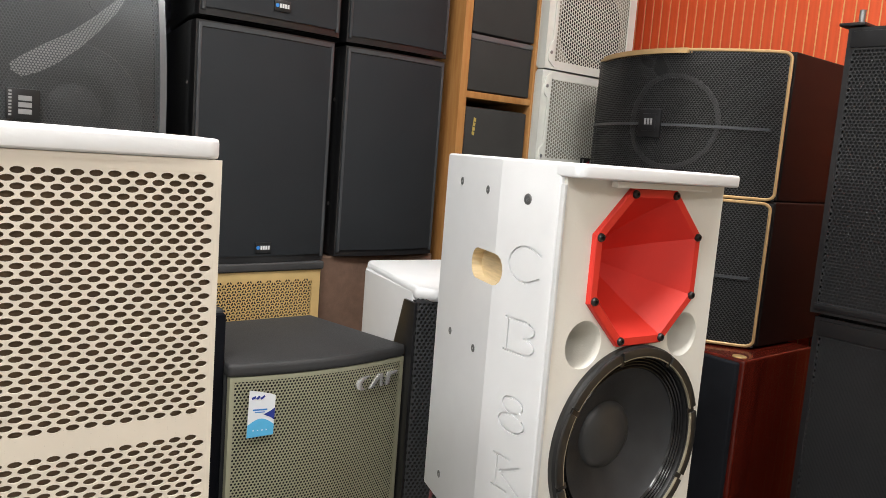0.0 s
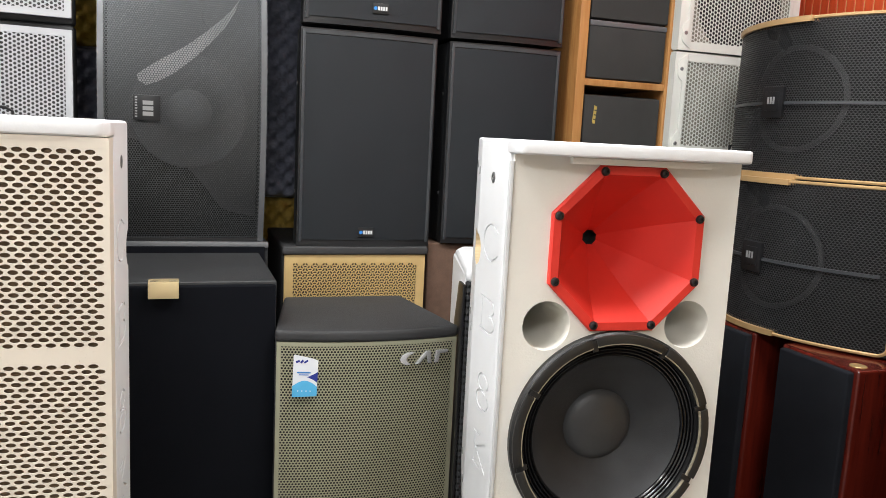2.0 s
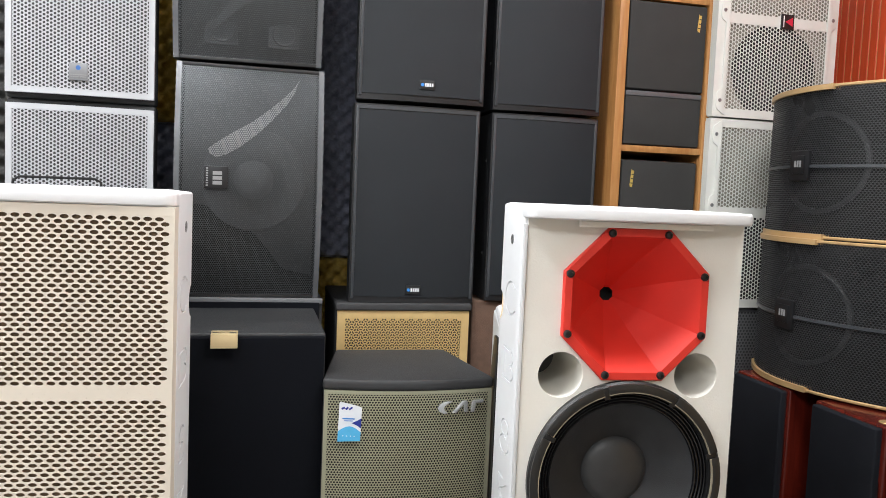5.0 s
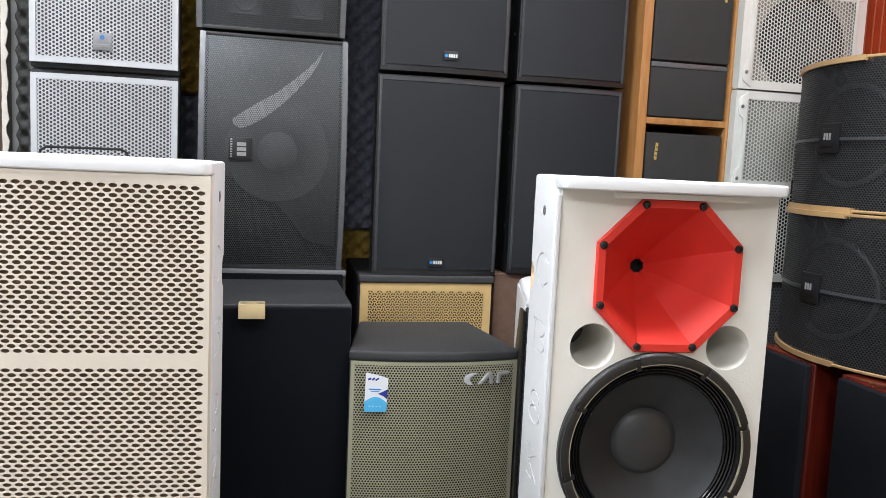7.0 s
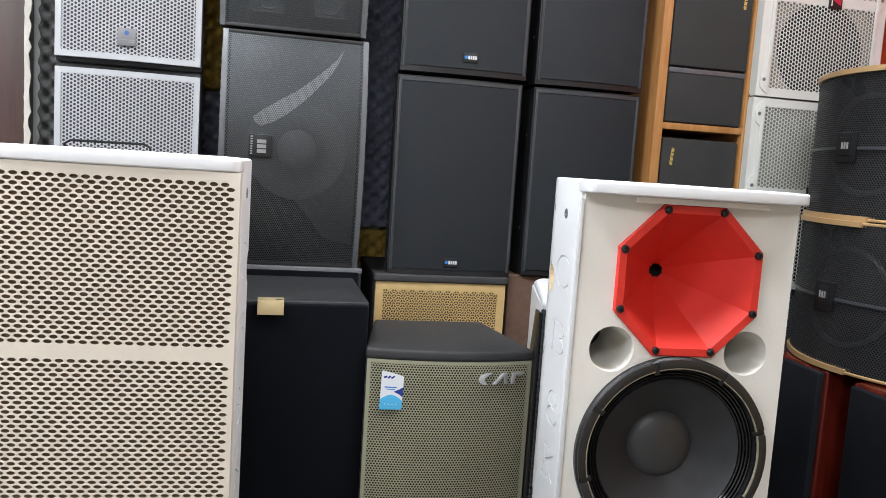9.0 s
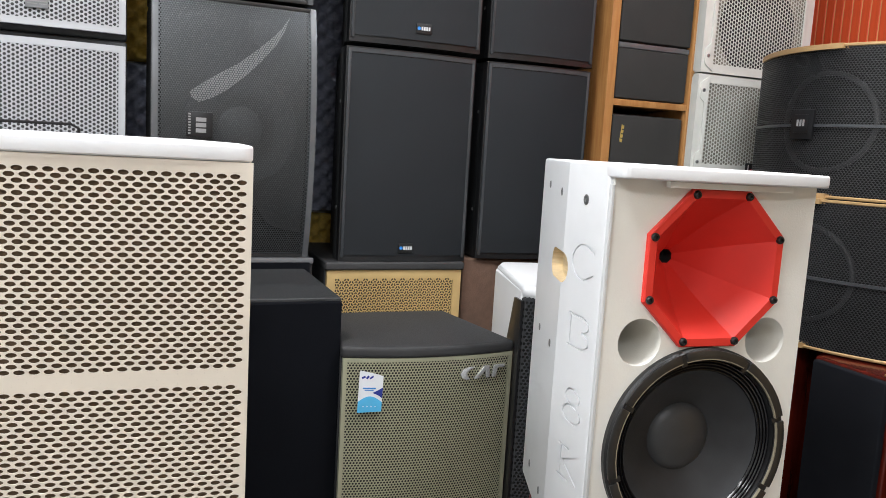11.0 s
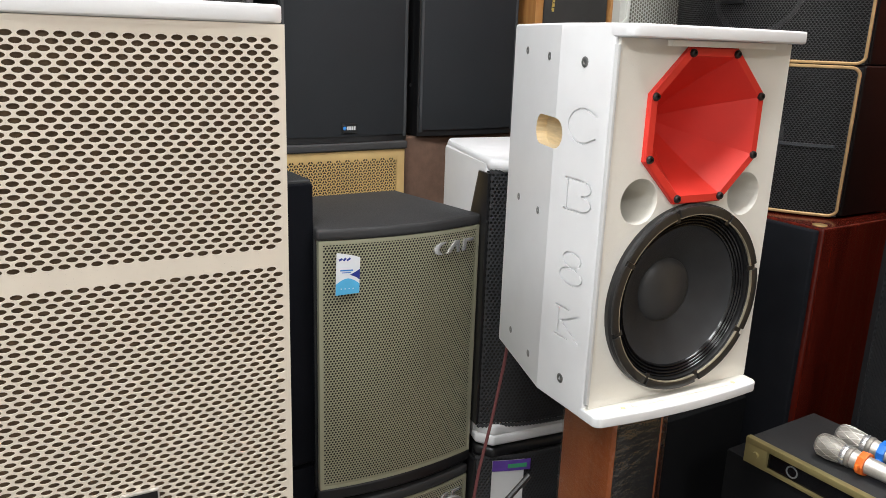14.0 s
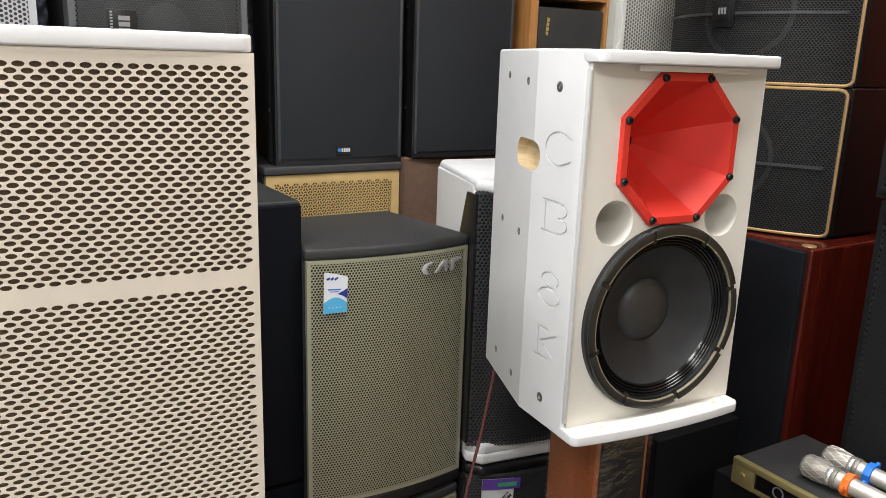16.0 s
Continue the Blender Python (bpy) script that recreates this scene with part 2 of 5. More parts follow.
def box(x0, x1, y0, y1, z0, z1, bevel=0.0, seg=2):
    bm = bmesh.new()
    bmesh.ops.create_cube(bm, size=1, matrix=Matrix.LocRotScale(((x0 + x1) / 2, (y0 + y1) / 2, (z0 + z1) / 2), None, (x1 - x0, y1 - y0, z1 - z0)))
    if bevel:
        bmesh.ops.bevel(bm, geom=bm.edges[:], offset=bevel, segments=seg, profile=0.6, affect="EDGES")
    return bm


def join(*bms):
    bm = bmesh.new()
    for other in bms:
        me = bpy.data.meshes.new("tmp")
        other.to_mesh(me)
        other.free()
        bm.from_mesh(me)
        bpy.data.meshes.remove(me)
    return bm


def turned(bm, m):
    bmesh.ops.transform(bm, matrix=m, verts=bm.verts)
    return bm


def prism(plan, z0, z1, bevel=0.0, seg=2):
    """A plan outline (x, y) raised from z0 to z1."""
    bm = bmesh.new()
    f = bm.faces.new([bm.verts.new((x, y, z0)) for x, y in plan])
    out = bmesh.ops.extrude_face_region(bm, geom=[f])
    bmesh.ops.translate(bm, vec=(0, 0, z1 - z0), verts=[v for v in out["geom"] if isinstance(v, bmesh.types.BMVert)])
    bmesh.ops.recalc_face_normals(bm, faces=bm.faces)
    if bevel:
        rim = [e for e in bm.edges if e.is_manifold and e.calc_face_angle(0) > 0.4]
        bmesh.ops.bevel(bm, geom=rim, offset=bevel, segments=seg, profile=0.6, affect="EDGES")
    return bm


def front_plate(outline, y0, y1, bevel=0.0):
    """An outline (x, z) in the front plane, thick from y0 to y1."""
    bm = prism([(x, -z) for x, z in outline], y0, y1, bevel)
    return turned(bm, Matrix(((1, 0, 0, 0), (0, 0, 1, 0), (0, -1, 0, 0), (0, 0, 0, 1))))


def lathe(profile, segs=48, cx=0.0, cz=0.0):
    """Turns (radius, y) round an axis that points to the front."""
    bm = bmesh.new()
    rings = []
    for r, y in profile:
        if r < 1e-6:
            rings.append([bm.verts.new((cx, y, cz))])
        else:
            rings.append([bm.verts.new((cx + r * math.cos(2 * math.pi * i / segs), y, cz + r * math.sin(2 * math.pi * i / segs))) for i in range(segs)])
    for a, b in zip(rings, rings[1:]):
        for i in range(segs):
            j = (i + 1) % segs
            if len(a) == 1:
                bm.faces.new((a[0], b[i], b[j]))
            elif len(b) == 1:
                bm.faces.new((a[i], b[0], a[j]))
            else:
                bm.faces.new((a[i], b[i], b[j], a[j]))
    return bm


def tube(points, r, segs=8):
    bm = bmesh.new()
    pts = [Vector(p) for p in points]
    rings = []
    for i, p in enumerate(pts):
        d = (pts[min(i + 1, len(pts) - 1)] - pts[max(i - 1, 0)]).normalized()
        a = d.orthogonal().normalized() if i == 0 else (last - d * last.dot(d)).normalized()
        last, b = a, d.cross(a)
        rings.append([bm.verts.new(p + r * (a * math.cos(2 * math.pi * k / segs) + b * math.sin(2 * math.pi * k / segs))) for k in range(segs)])
    for u, v in zip(rings, rings[1:]):
        for k in range(segs):
            bm.faces.new((u[k], u[(k + 1) % segs], v[(k + 1) % segs], v[k]))
    bm.faces.new(rings[0][::-1])
    bm.faces.new(rings[-1])
    return bm


def ribbon(points, w, y0, y1):
    """A flat stroke of width w along points (x, z) in the front plane."""
    pts = [Vector(p) for p in points]
    left, right = [], []
    for i, p in enumerate(pts):
        d = (pts[min(i + 1, len(pts) - 1)] - pts[max(i - 1, 0)]).normalized()
        nrm = Vector((-d.y, d.x)) * w / 2
        left.append(p + nrm)
        right.append(p - nrm)
    return front_plate([tuple(p) for p in left + right[::-1]], y0, y1)


def arc(cx, cz, rx, rz, a0, a1, n=18):
    return [(cx + rx * math.cos(radians(a0 + (a1 - a0) * i / n)), cz + rz * math.sin(radians(a0 + (a1 - a0) * i / n))) for i in range(n + 1)]


def carve(ob, *cutters):
    """Cuts the shapes out of a mesh object."""
    for bm in cutters:
        c = part("cutter", bm, ob.data.materials[0], ob.parent, smooth=0)
        mod = ob.modifiers.new("cut", "BOOLEAN")
        mod.object, mod.solver, mod.operation = c, "EXACT", "DIFFERENCE"
        bpy.context.view_layer.update()
        me = bpy.data.meshes.new_from_object(ob.evaluated_get(bpy.context.evaluated_depsgraph_get()))
        ob.modifiers.clear()
        ob.data = me
        bpy.data.objects.remove(c)
    ob.data.polygons.foreach_set("use_smooth", [True] * len(ob.data.polygons))
    ob.data.set_sharp_from_angle(angle=0.6)
    return ob


def flat(u, v):
    return (u, 0.0, v)


def bowed(w, depth):
    """A front that bulges towards the viewer by depth in its middle."""
    return lambda u, v: (u, -depth * (1 - (2 * u / w) ** 2), v)


def perforated(name, u0, u1, v0, v1, pitch, hole, material, parent, bend=flat, squash=1.0, gap=None, wall=0.0015, sides=6, label="", lift=0.0, columns=False):
    """A sheet with staggered holes, each a real opening. pitch: along the row; hole: its share of a cell; gap: a band (v0, v1) left without holes."""
    place = bend
    if columns:
        u0, u1, v0, v1 = v0, v1, u0, u1
        bend = lambda a, b: place(b, a)
    dv = pitch * 0.866 * squash
    rows, cols = max(1, round((v1 - v0) / dv)), max(1, round((u1 - u0) / pitch))
    cu, cv, blind = [], [], []
    for j in range(-1, rows + 1):
        v = v0 + (j + 0.5) * (v1 - v0) / rows
        odd = j % 2
        for i in range(-odd, cols):
            u = u0 + (i + 0.5 + 0.5 * odd) * (u1 - u0) / cols
            w = u if columns else v
            if j in (-1, rows) or (odd and i in (-1, cols - 1)) or (gap and gap[0] < w < gap[1]):
                blind.append((u, v))
            else:
                cu.append(u)
                cv.append(v)
    cu, cv = np.array(cu), np.array(cv)
    ang = np.radians(30 + 60 * np.arange(6))
    ou, ov = np.cos(ang) * pitch / 1.732, np.sin(ang) * pitch / 1.732 * squash
    if sides == 12:
        ou = np.stack([ou, (ou + np.roll(ou, -1)) / 2], 1).ravel()
        ov = np.stack([ov, (ov + np.roll(ov, -1)) / 2], 1).ravel()
        t = np.radians(30 + 30 * np.arange(12))
        iu, iv = np.cos(t) * pitch * hole / 2, np.sin(t) * pitch * hole / 2 * squash
    else:
        iu, iv = ou * hole, ov * hole
    k = len(ou)
    verts, faces = [], []
    for a, b in zip(cu, cv):
        s = len(verts)
        for p, q in zip(ou, ov):
            x, y, z = bend(a + p, b + q)
            verts.append((x, y - lift, z))
        for p, q in zip(iu, iv):
            x, y, z = bend(a + p, b + q)
            verts.append((x, y - lift, z))
        for p, q in zip(iu, iv):
            x, y, z = bend(a + p, b + q)
            verts.append((x, y - lift + wall, z))
        for m in range(k):
            m2 = (m + 1) % k
            faces.append((s + m, s + m2, s + k + m2, s + k + m))
            faces.append((s + k + m, s + k + m2, s + 2 * k + m2, s + 2 * k + m))
    for a, b in blind:
        s = len(verts)
        for p, q in zip(ou, ov):
            x, y, z = bend(a + p, b + q)
            verts.append((x, y - lift, z))
        faces.append(tuple(range(s, s + k)))
    me = bpy.data.meshes.new(name)
    me.from_pydata(verts, [], faces)
    me.materials.append(material)
    ob = new(name, me)
    ob.parent = parent
    return tagged(ob, label)


def frame_plate(u0, u1, v0, v1, margin, y0, y1, bend=flat, steps=1):
    """A border round a grille, following its bend, as four bars."""
    bars = [(u0, u1, v0, v0 + margin), (u0, u1, v1 - margin, v1), (u0, u0 + margin, v0 + margin, v1 - margin), (u1 - margin, u1, v0 + margin, v1 - margin)]
    bm = bmesh.new()
    for a0, a1, b0, b1 in bars:
        n = steps if a1 - a0 > margin * 2 else 1
        prev = None
        for i in range(n + 1):
            u = a0 + (a1 - a0) * i / n
            x, y, _ = bend(u, b0)
            ring = [bm.verts.new((x, y + yy, b)) for yy, b in ((y0, b0), (y0, b1), (y1, b1), (y1, b0))]
            if prev:
                for q in range(4):
                    bm.faces.new((prev[q], ring[q], ring[(q + 1) % 4], prev[(q + 1) % 4]))
            else:
                bm.faces.new(ring[::-1])
            prev = ring
        bm.faces.new(prev)
    return bm


def sheet(u0, u1, v0, v1, y, bend=flat, steps=12, thick=0.004):
    """A plain panel that follows a bend."""
    bm = bmesh.new()
    prev = None
    for i in range(steps + 1):
        u = u0 + (u1 - u0) * i / steps
        x, yy, _ = bend(u, 0)
        ring = [bm.verts.new((x, yy + y + t, v)) for t, v in ((0, v0), (0, v1), (thick, v1), (thick, v0))]
        if prev:
            for q in range(4):
                bm.faces.new((prev[q], ring[q], ring[(q + 1) % 4], prev[(q + 1) % 4]))
        else:
            bm.faces.new(ring[::-1])
        prev = ring
    bm.faces.new(prev)
    return bm


def bow_plan(w, depth, back, n=14, taper=0.0):
    """A cabinet's plan with a bowed front and, if asked, a narrower back."""
    front = [(-w / 2 + w * i / n, -depth * (1 - (2 * i / n - 1) ** 2)) for i in range(n + 1)]
    return front + [(w / 2 - taper, back), (-w / 2 + taper, back)]


def screw(name, x, y, z, r, parent, m=None, material=None):
    bm = lathe([(0, 0.0), (r * 0.35, 0.0), (r * 0.42, -0.0012), (r * 0.86, -0.0012), (r, -0.0006), (r, 0.001)], 12)
    bm = turned(bm, (m or Matrix.Identity(4)))
    bm = turned(bm, Matrix.Translation((x, y, z)))
    return part(name, bm, material or SCREW, parent)


# ---- the room ----
def slab(name, x0, x1, y0, y1, z0, z1, material):
    return tagged(part(name, box(x0, x1, y0, y1, z0, z1), material, smooth=0), kind="structure")


slab("floor", X0 - 0.1, X1 + 0.1, Y0 - 0.1, Y1 + 0.1, FLOOR - 0.1, FLOOR, TILE)
slab("ceiling", X0 - 0.1, X1 + 0.1, Y0 - 0.1, Y1 + 0.1, CEIL, CEIL + 0.1, CEILING)
slab("wall_north", X0, X1, Y1, Y1 + 0.1, FLOOR, CEIL, PLASTER)
slab("wall_south", X0, X1, Y0 - 0.1, Y0, FLOOR, CEIL, PLASTER)
slab("wall_west", X0 - 0.1, X0, Y0 - 0.1, Y1 + 0.1, FLOOR, CEIL, PLASTER)
wall_east = slab("wall_east", X1, X1 + 0.1, Y0 - 0.1, Y1 + 0.1, FLOOR, CEIL, GOLD_LINE)

for lx, ly in LAMPS:
    t = thing("ceiling_light", "square white ceiling panel light, switched on, unseen and assumed", "ceiling light", pose(lx, ly, CEIL), "ceiling panel lights")
    part("frame", frame_plate(-0.3, 0.3, -0.3, 0.3, 0.018, 0.0, 0.03), WHITE, t).matrix_local = pose(0, 0, -0.03, 90, 0, 0) @ pose(0, -0.03, 0)
    part("diffuser", box(-0.28, 0.28, -0.28, 0.28, -0.02, -0.01), LIT, t)


def foam(name, x0, x1, z0, z1, y, material, label, cell=0.048):
    """Egg-crate foam: rows of soft pyramids on a back sheet."""
    nx, nz = max(8, int((x1 - x0) / cell * 8)), max(8, int((z1 - z0) / cell * 8))
    xs, zs = np.linspace(x0, x1, nx + 1), np.linspace(z0, z1, nz + 1)
    verts, faces = [], []
    for z in zs:
        for x in xs:
            hgt = 0.016 + 0.038 * (0.5 + 0.5 * math.cos(2 * math.pi * (x - x0) / cell) * math.cos(2 * math.pi * (z - z0) / cell)) ** 1.2
            edge = x in (xs[0], xs[-1]) or z in (zs[0], zs[-1])
            verts.append((x, y - (0.0 if edge else hgt), z))
    for j in range(nz):
        for i in range(nx):
            a = j * (nx + 1) + i
            faces.append((a, a + 1, a + nx + 2, a + nx + 1))
    me = bpy.data.meshes.new(name)
    me.from_pydata(verts, [], faces)
    me.materials.append(material)
    me.polygons.foreach_set("use_smooth", [True] * len(faces))
    return tagged(new(name, me), label, "foam panel", "acoustic foam on the wall")


FY = Y1 - 0.003
foam("acoustic_foam", -0.335, 0.10, 1.25, 2.25, FY, FOAM_GREY, "grey egg-crate acoustic foam panel on the wall")
foam("acoustic_foam", 0.104, 0.40, 1.69, 2.35, FY, FOAM_YELLOW, "mustard yellow egg-crate acoustic foam panel on the wall")
foam("acoustic_foam", 0.104, 0.40, 0.8, 1.686, FY, FOAM_BLACK, "black egg-crate acoustic foam panel on the wall")
foam("acoustic_foam", 0.404, 0.95, 1.29, 2.35, FY, FOAM_BLACK, "black egg-crate acoustic foam panel on the wall")
foam("acoustic_foam", 0.404, 0.95, 0.6, 1.286, FY, FOAM_YELLOW, "mustard yellow egg-crate acoustic foam panel on the wall")
foam("acoustic_foam", 0.954, 1.5, 0.6, 2.35, FY, FOAM_BLACK, "black egg-crate acoustic foam panel on the wall")

door = tagged(new("door_1"), "dark red-brown wooden door in its frame", "door", kind="structure")
part("jamb", join(box(-0.42, -0.352, Y1 - 0.09, Y1 - 0.002, FLOOR, 2.1, 0.006), box(-0.435, -0.337, Y1 - 0.11, Y1 - 0.088, FLOOR, 2.14, 0.008)), DOOR_WOOD, door)
part("leaf", box(-1.25, -0.424, Y1 - 0.06, Y1 - 0.02, FLOOR + 0.01, 2.08, 0.003), DOOR_WOOD, door)

rng = random.Random(5)
left = [(-0.345 + rng.uniform(-0.001, 0.001), 0.9 + 0.02 * i) for i in range(66)]
right = [(-0.330 + rng.uniform(-0.005, 0.004), 0.9 + 0.02 * i) for i in range(66)]
tagged(part("trim", front_plate(left + right[::-1], Y1 - 0.118, Y1 - 0.112), CAULK, smooth=0), "ragged cream strip of filler beside the door frame", "trim", kind="structure")


# ---- white two-way cabinets with carved sides ----
CREASE = 0.132


def cabinet_body(t, h, w=0.38, d=0.365, lip=0.0005, bow=0.011):
    """Body with chamfered back, two projecting end boards, carved sides and hand slots."""
    hw = w / 2
    plan = [(-hw, 0), (hw, 0), (hw, CREASE), (hw - 0.062, d), (-hw + 0.062, d), (-hw, CREASE)]
    body = part("cabinet", prism(plan, 0.0, h, 0.006, 3), WHITE, t)
    e = hw + lip
    lid = [(-e, 0.012), (-e, -0.028), (-e + 0.004, -0.035), (-e + 0.011, -0.039)]
    lid += [(-e + 0.011 + (2 * e - 0.022) * i / 12, -0.039 - bow * (1 - (i / 6 - 1) ** 2)) for i in range(1, 12)]
    lid += [(e - 0.011, -0.039), (e - 0.004, -0.035), (e, -0.028), (e, 0.012)]
    part("top_board", prism(lid, h - 0.02, h - 0.0004, 0.005, 3), WHITE, t)
    board = part("bottom_board", prism(lid, 0.0004, 0.02, 0.005, 3), WHITE, t)
    board.data.materials.append(CREAM)
    for p in board.data.polygons:
        p.material_index = 1 if p.normal.z > 0.9 else 0
    for x in (-0.118, 0.135):
        part("pilot_hole", turned(lathe([(0, -0.0004), (0.0042, -0.0004), (0.0045, 0.0005)], 12), pose(x, -0.024, 0.0202, -90, 0, 0)), PLY, board, "bare wooden pilot hole")
    cuts = []
    for side in (-1, 1):
        # stroke shapes on the flat flank, seen as grooves
        m = Matrix.Translation((side * hw, 0.059, 0)) @ Matrix.Rotation(radians(90 * side), 4, "Z")
        k = h / 0.625
        strokes = [
            arc(0, 0.4715, 0.037, 0.0265, 58, 302), [(0.017, 0.4945), (0.034, 0.4885)], [(0.017, 0.4485), (0.034, 0.4545)],
            [(-0.035, 0.387), (0.016, 0.387)], [(-0.026, 0.385), (-0.026, 0.339)], [(-0.035, 0.337), (0.014, 0.337)],
            arc(0.008, 0.3745, 0.026, 0.0125, -85, 62, 10), arc(0.008, 0.3500, 0.028, 0.013, -80, 78, 10),
            arc(0, 0.2565, 0.024, 0.0125, -40, 300, 22), arc(0, 0.2285, 0.030, 0.0138, 60, 400, 22),
            [(-0.035, 0.172), (0.004, 0.172)], [(-0.024, 0.170), (-0.024, 0.123)], [(-0.035, 0.121), (0.004, 0.121)],
            [(-0.018, 0.147), (0.030, 0.168)], [(-0.010, 0.144), (0.034, 0.122)],
        ]
        for s in strokes:
            bm = ribbon([(x, z * k) for x, z in s], 0.0034, -0.02, 0.0035)
            cuts.append(turned(bm, m))
        slot = [(x, z) for x, z in arc(0.034, 0, 0.022, 0.0252, -90, 90, 8) + arc(-0.034, 0, 0.022, 0.0252, 90, 270, 8)]
        bm = front_plate(slot, -0.05, 0.06)
        cuts.append(turned(bm, Matrix.Translation((side * (hw - 0.012), 0.165, 0.452 * k)) @ Matrix.Rotation(radians(90 * side + 10 * side), 4, "Z")))
    carve(body, *cuts)
    body.data.set_sharp_from_angle(angle=0.2)
    body.data.materials.append(PLY)
    for p in body.data.polygons:
        c = p.center
        if abs(c.z - 0.452 * h / 0.625) < 0.0275 and 0.1 < c.y < 0.24 and hw - 0.08 < abs(c.x) < hw - 0.008 - 0.266 * max(0, c.y - CREASE):
            p.material_index = 1
    for side in (-1, 1):
        turn = Matrix.Rotation(radians(90 * side), 4, "Z")
        lean = Matrix.Rotation(radians((90 + 16) * side), 4, "Z")
        for y, z in ((0.066, 0.573), (0.066, 0.048)):
            screw("bolt", side * hw, y, z, 0.0085, t, turn)
        for y, z in ((0.178, 0.578), (0.288, 0.585), (0.185, 0.315), (0.290, 0.318), (0.185, 0.045), (0.290, 0.05)):
            screw("bolt", side * (hw - 0.062 * (y - CREASE) / (d - CREASE)), y, z, 0.0068, t, lean)
        z0 = 0.452 * k
        wood = box(-0.062, 0.062, 0.0, 0.004, z0 - 0.0275, z0 + 0.0275)
        part("slot_lining", turned(wood, Matrix.Translation((side * (hw - 0.034), 0.170, 0)) @ Matrix.Rotation(radians(100 * side), 4, "Z")), PLY, t, "bare plywood inside the hand slot")
    return body


def driver(t, cx, cz, r, material=CONE):
    """A woofer: gasket ring, bolts, pleated surround, cone and dust cap."""
    wf = part("woofer", lathe([(r, 0.0), (r, -0.008), (r - 0.004, -0.012), (r * 0.915, -0.012), (r * 0.90, -0.0085), (r * 0.885, -0.0085), (r * 0.875, -0.003), (r * 0.87, 0.006)], 72, cx, cz), GASKET, t, "black twelve-inch woofer with gasket ring")
    prof = [(r * 0.875, -0.001)]
    for i in range(1, 33):
        prof.append((r * (0.875 - 0.125 * i / 32), -0.001 - 0.0034 * abs(math.sin(i * math.pi / 8)) + 0.006 * i / 32))
    part("surround", lathe(prof, 72, cx, cz), RUBBER, wf, "glossy pleated surround")
    part("cone", lathe([(r * 0.752, 0.005), (r * 0.735, 0.008), (r * 0.6, 0.020), (r * 0.45, 0.034), (r * 0.33, 0.046)], 72, cx, cz), material, wf)
    part("dust_cap", lathe([(r * 0.35, 0.0445), (r * 0.335, 0.040), (r * 0.27, 0.034), (r * 0.15, 0.029), (0, 0.027)], 48, cx, cz), CAP, wf)
    for i in range(8):
        a = radians(45 * i + 16)
        x, z = cx + r * 0.93 * math.cos(a), cz + r * 0.93 * math.sin(a)
        span = [radians(45 * i + 17.6 + 41.8 * q / 8) for q in range(9)]
        outer = [(cx + r * 0.985 * math.cos(s), cz + r * 0.985 * math.sin(s)) for s in span]
        inner = [(cx + r * 0.90 * math.cos(s), cz + r * 0.90 * math.sin(s)) for s in span]
        part("gasket_segment", turned(front_plate(outer + inner[::-1], -0.0165, -0.0119, 0.0016), Matrix.Identity(4)), GASKET_EDGE, wf)
        rim = [(cx + r * 0.906 * math.cos(s), cz + r * 0.906 * math.sin(s)) for s in span] + [(cx + r * 0.8935 * math.cos(s), cz + r * 0.8935 * math.sin(s)) for s in span[::-1]]
        part("gasket_rim", front_plate(rim, -0.0162, -0.0119), GASKET_RIM, wf, "paper edge of the gasket, its lit line put into the tan")
        notch = turned(box(-0.0045, 0.0045, -0.0140, -0.011, -0.012, 0.005, 0.0012), Matrix.Translation((x, 0, z)) @ Matrix.Rotation(a - math.pi / 2, 4, (0, -1, 0)))
        part("clamp", notch, BLACK_PLASTIC, wf)
        screw("bolt", cx + r * 0.885 * math.cos(a), -0.0125, cz + r * 0.885 * math.sin(a), 0.0042, wf, None, BLACK_PLASTIC)
    return wf


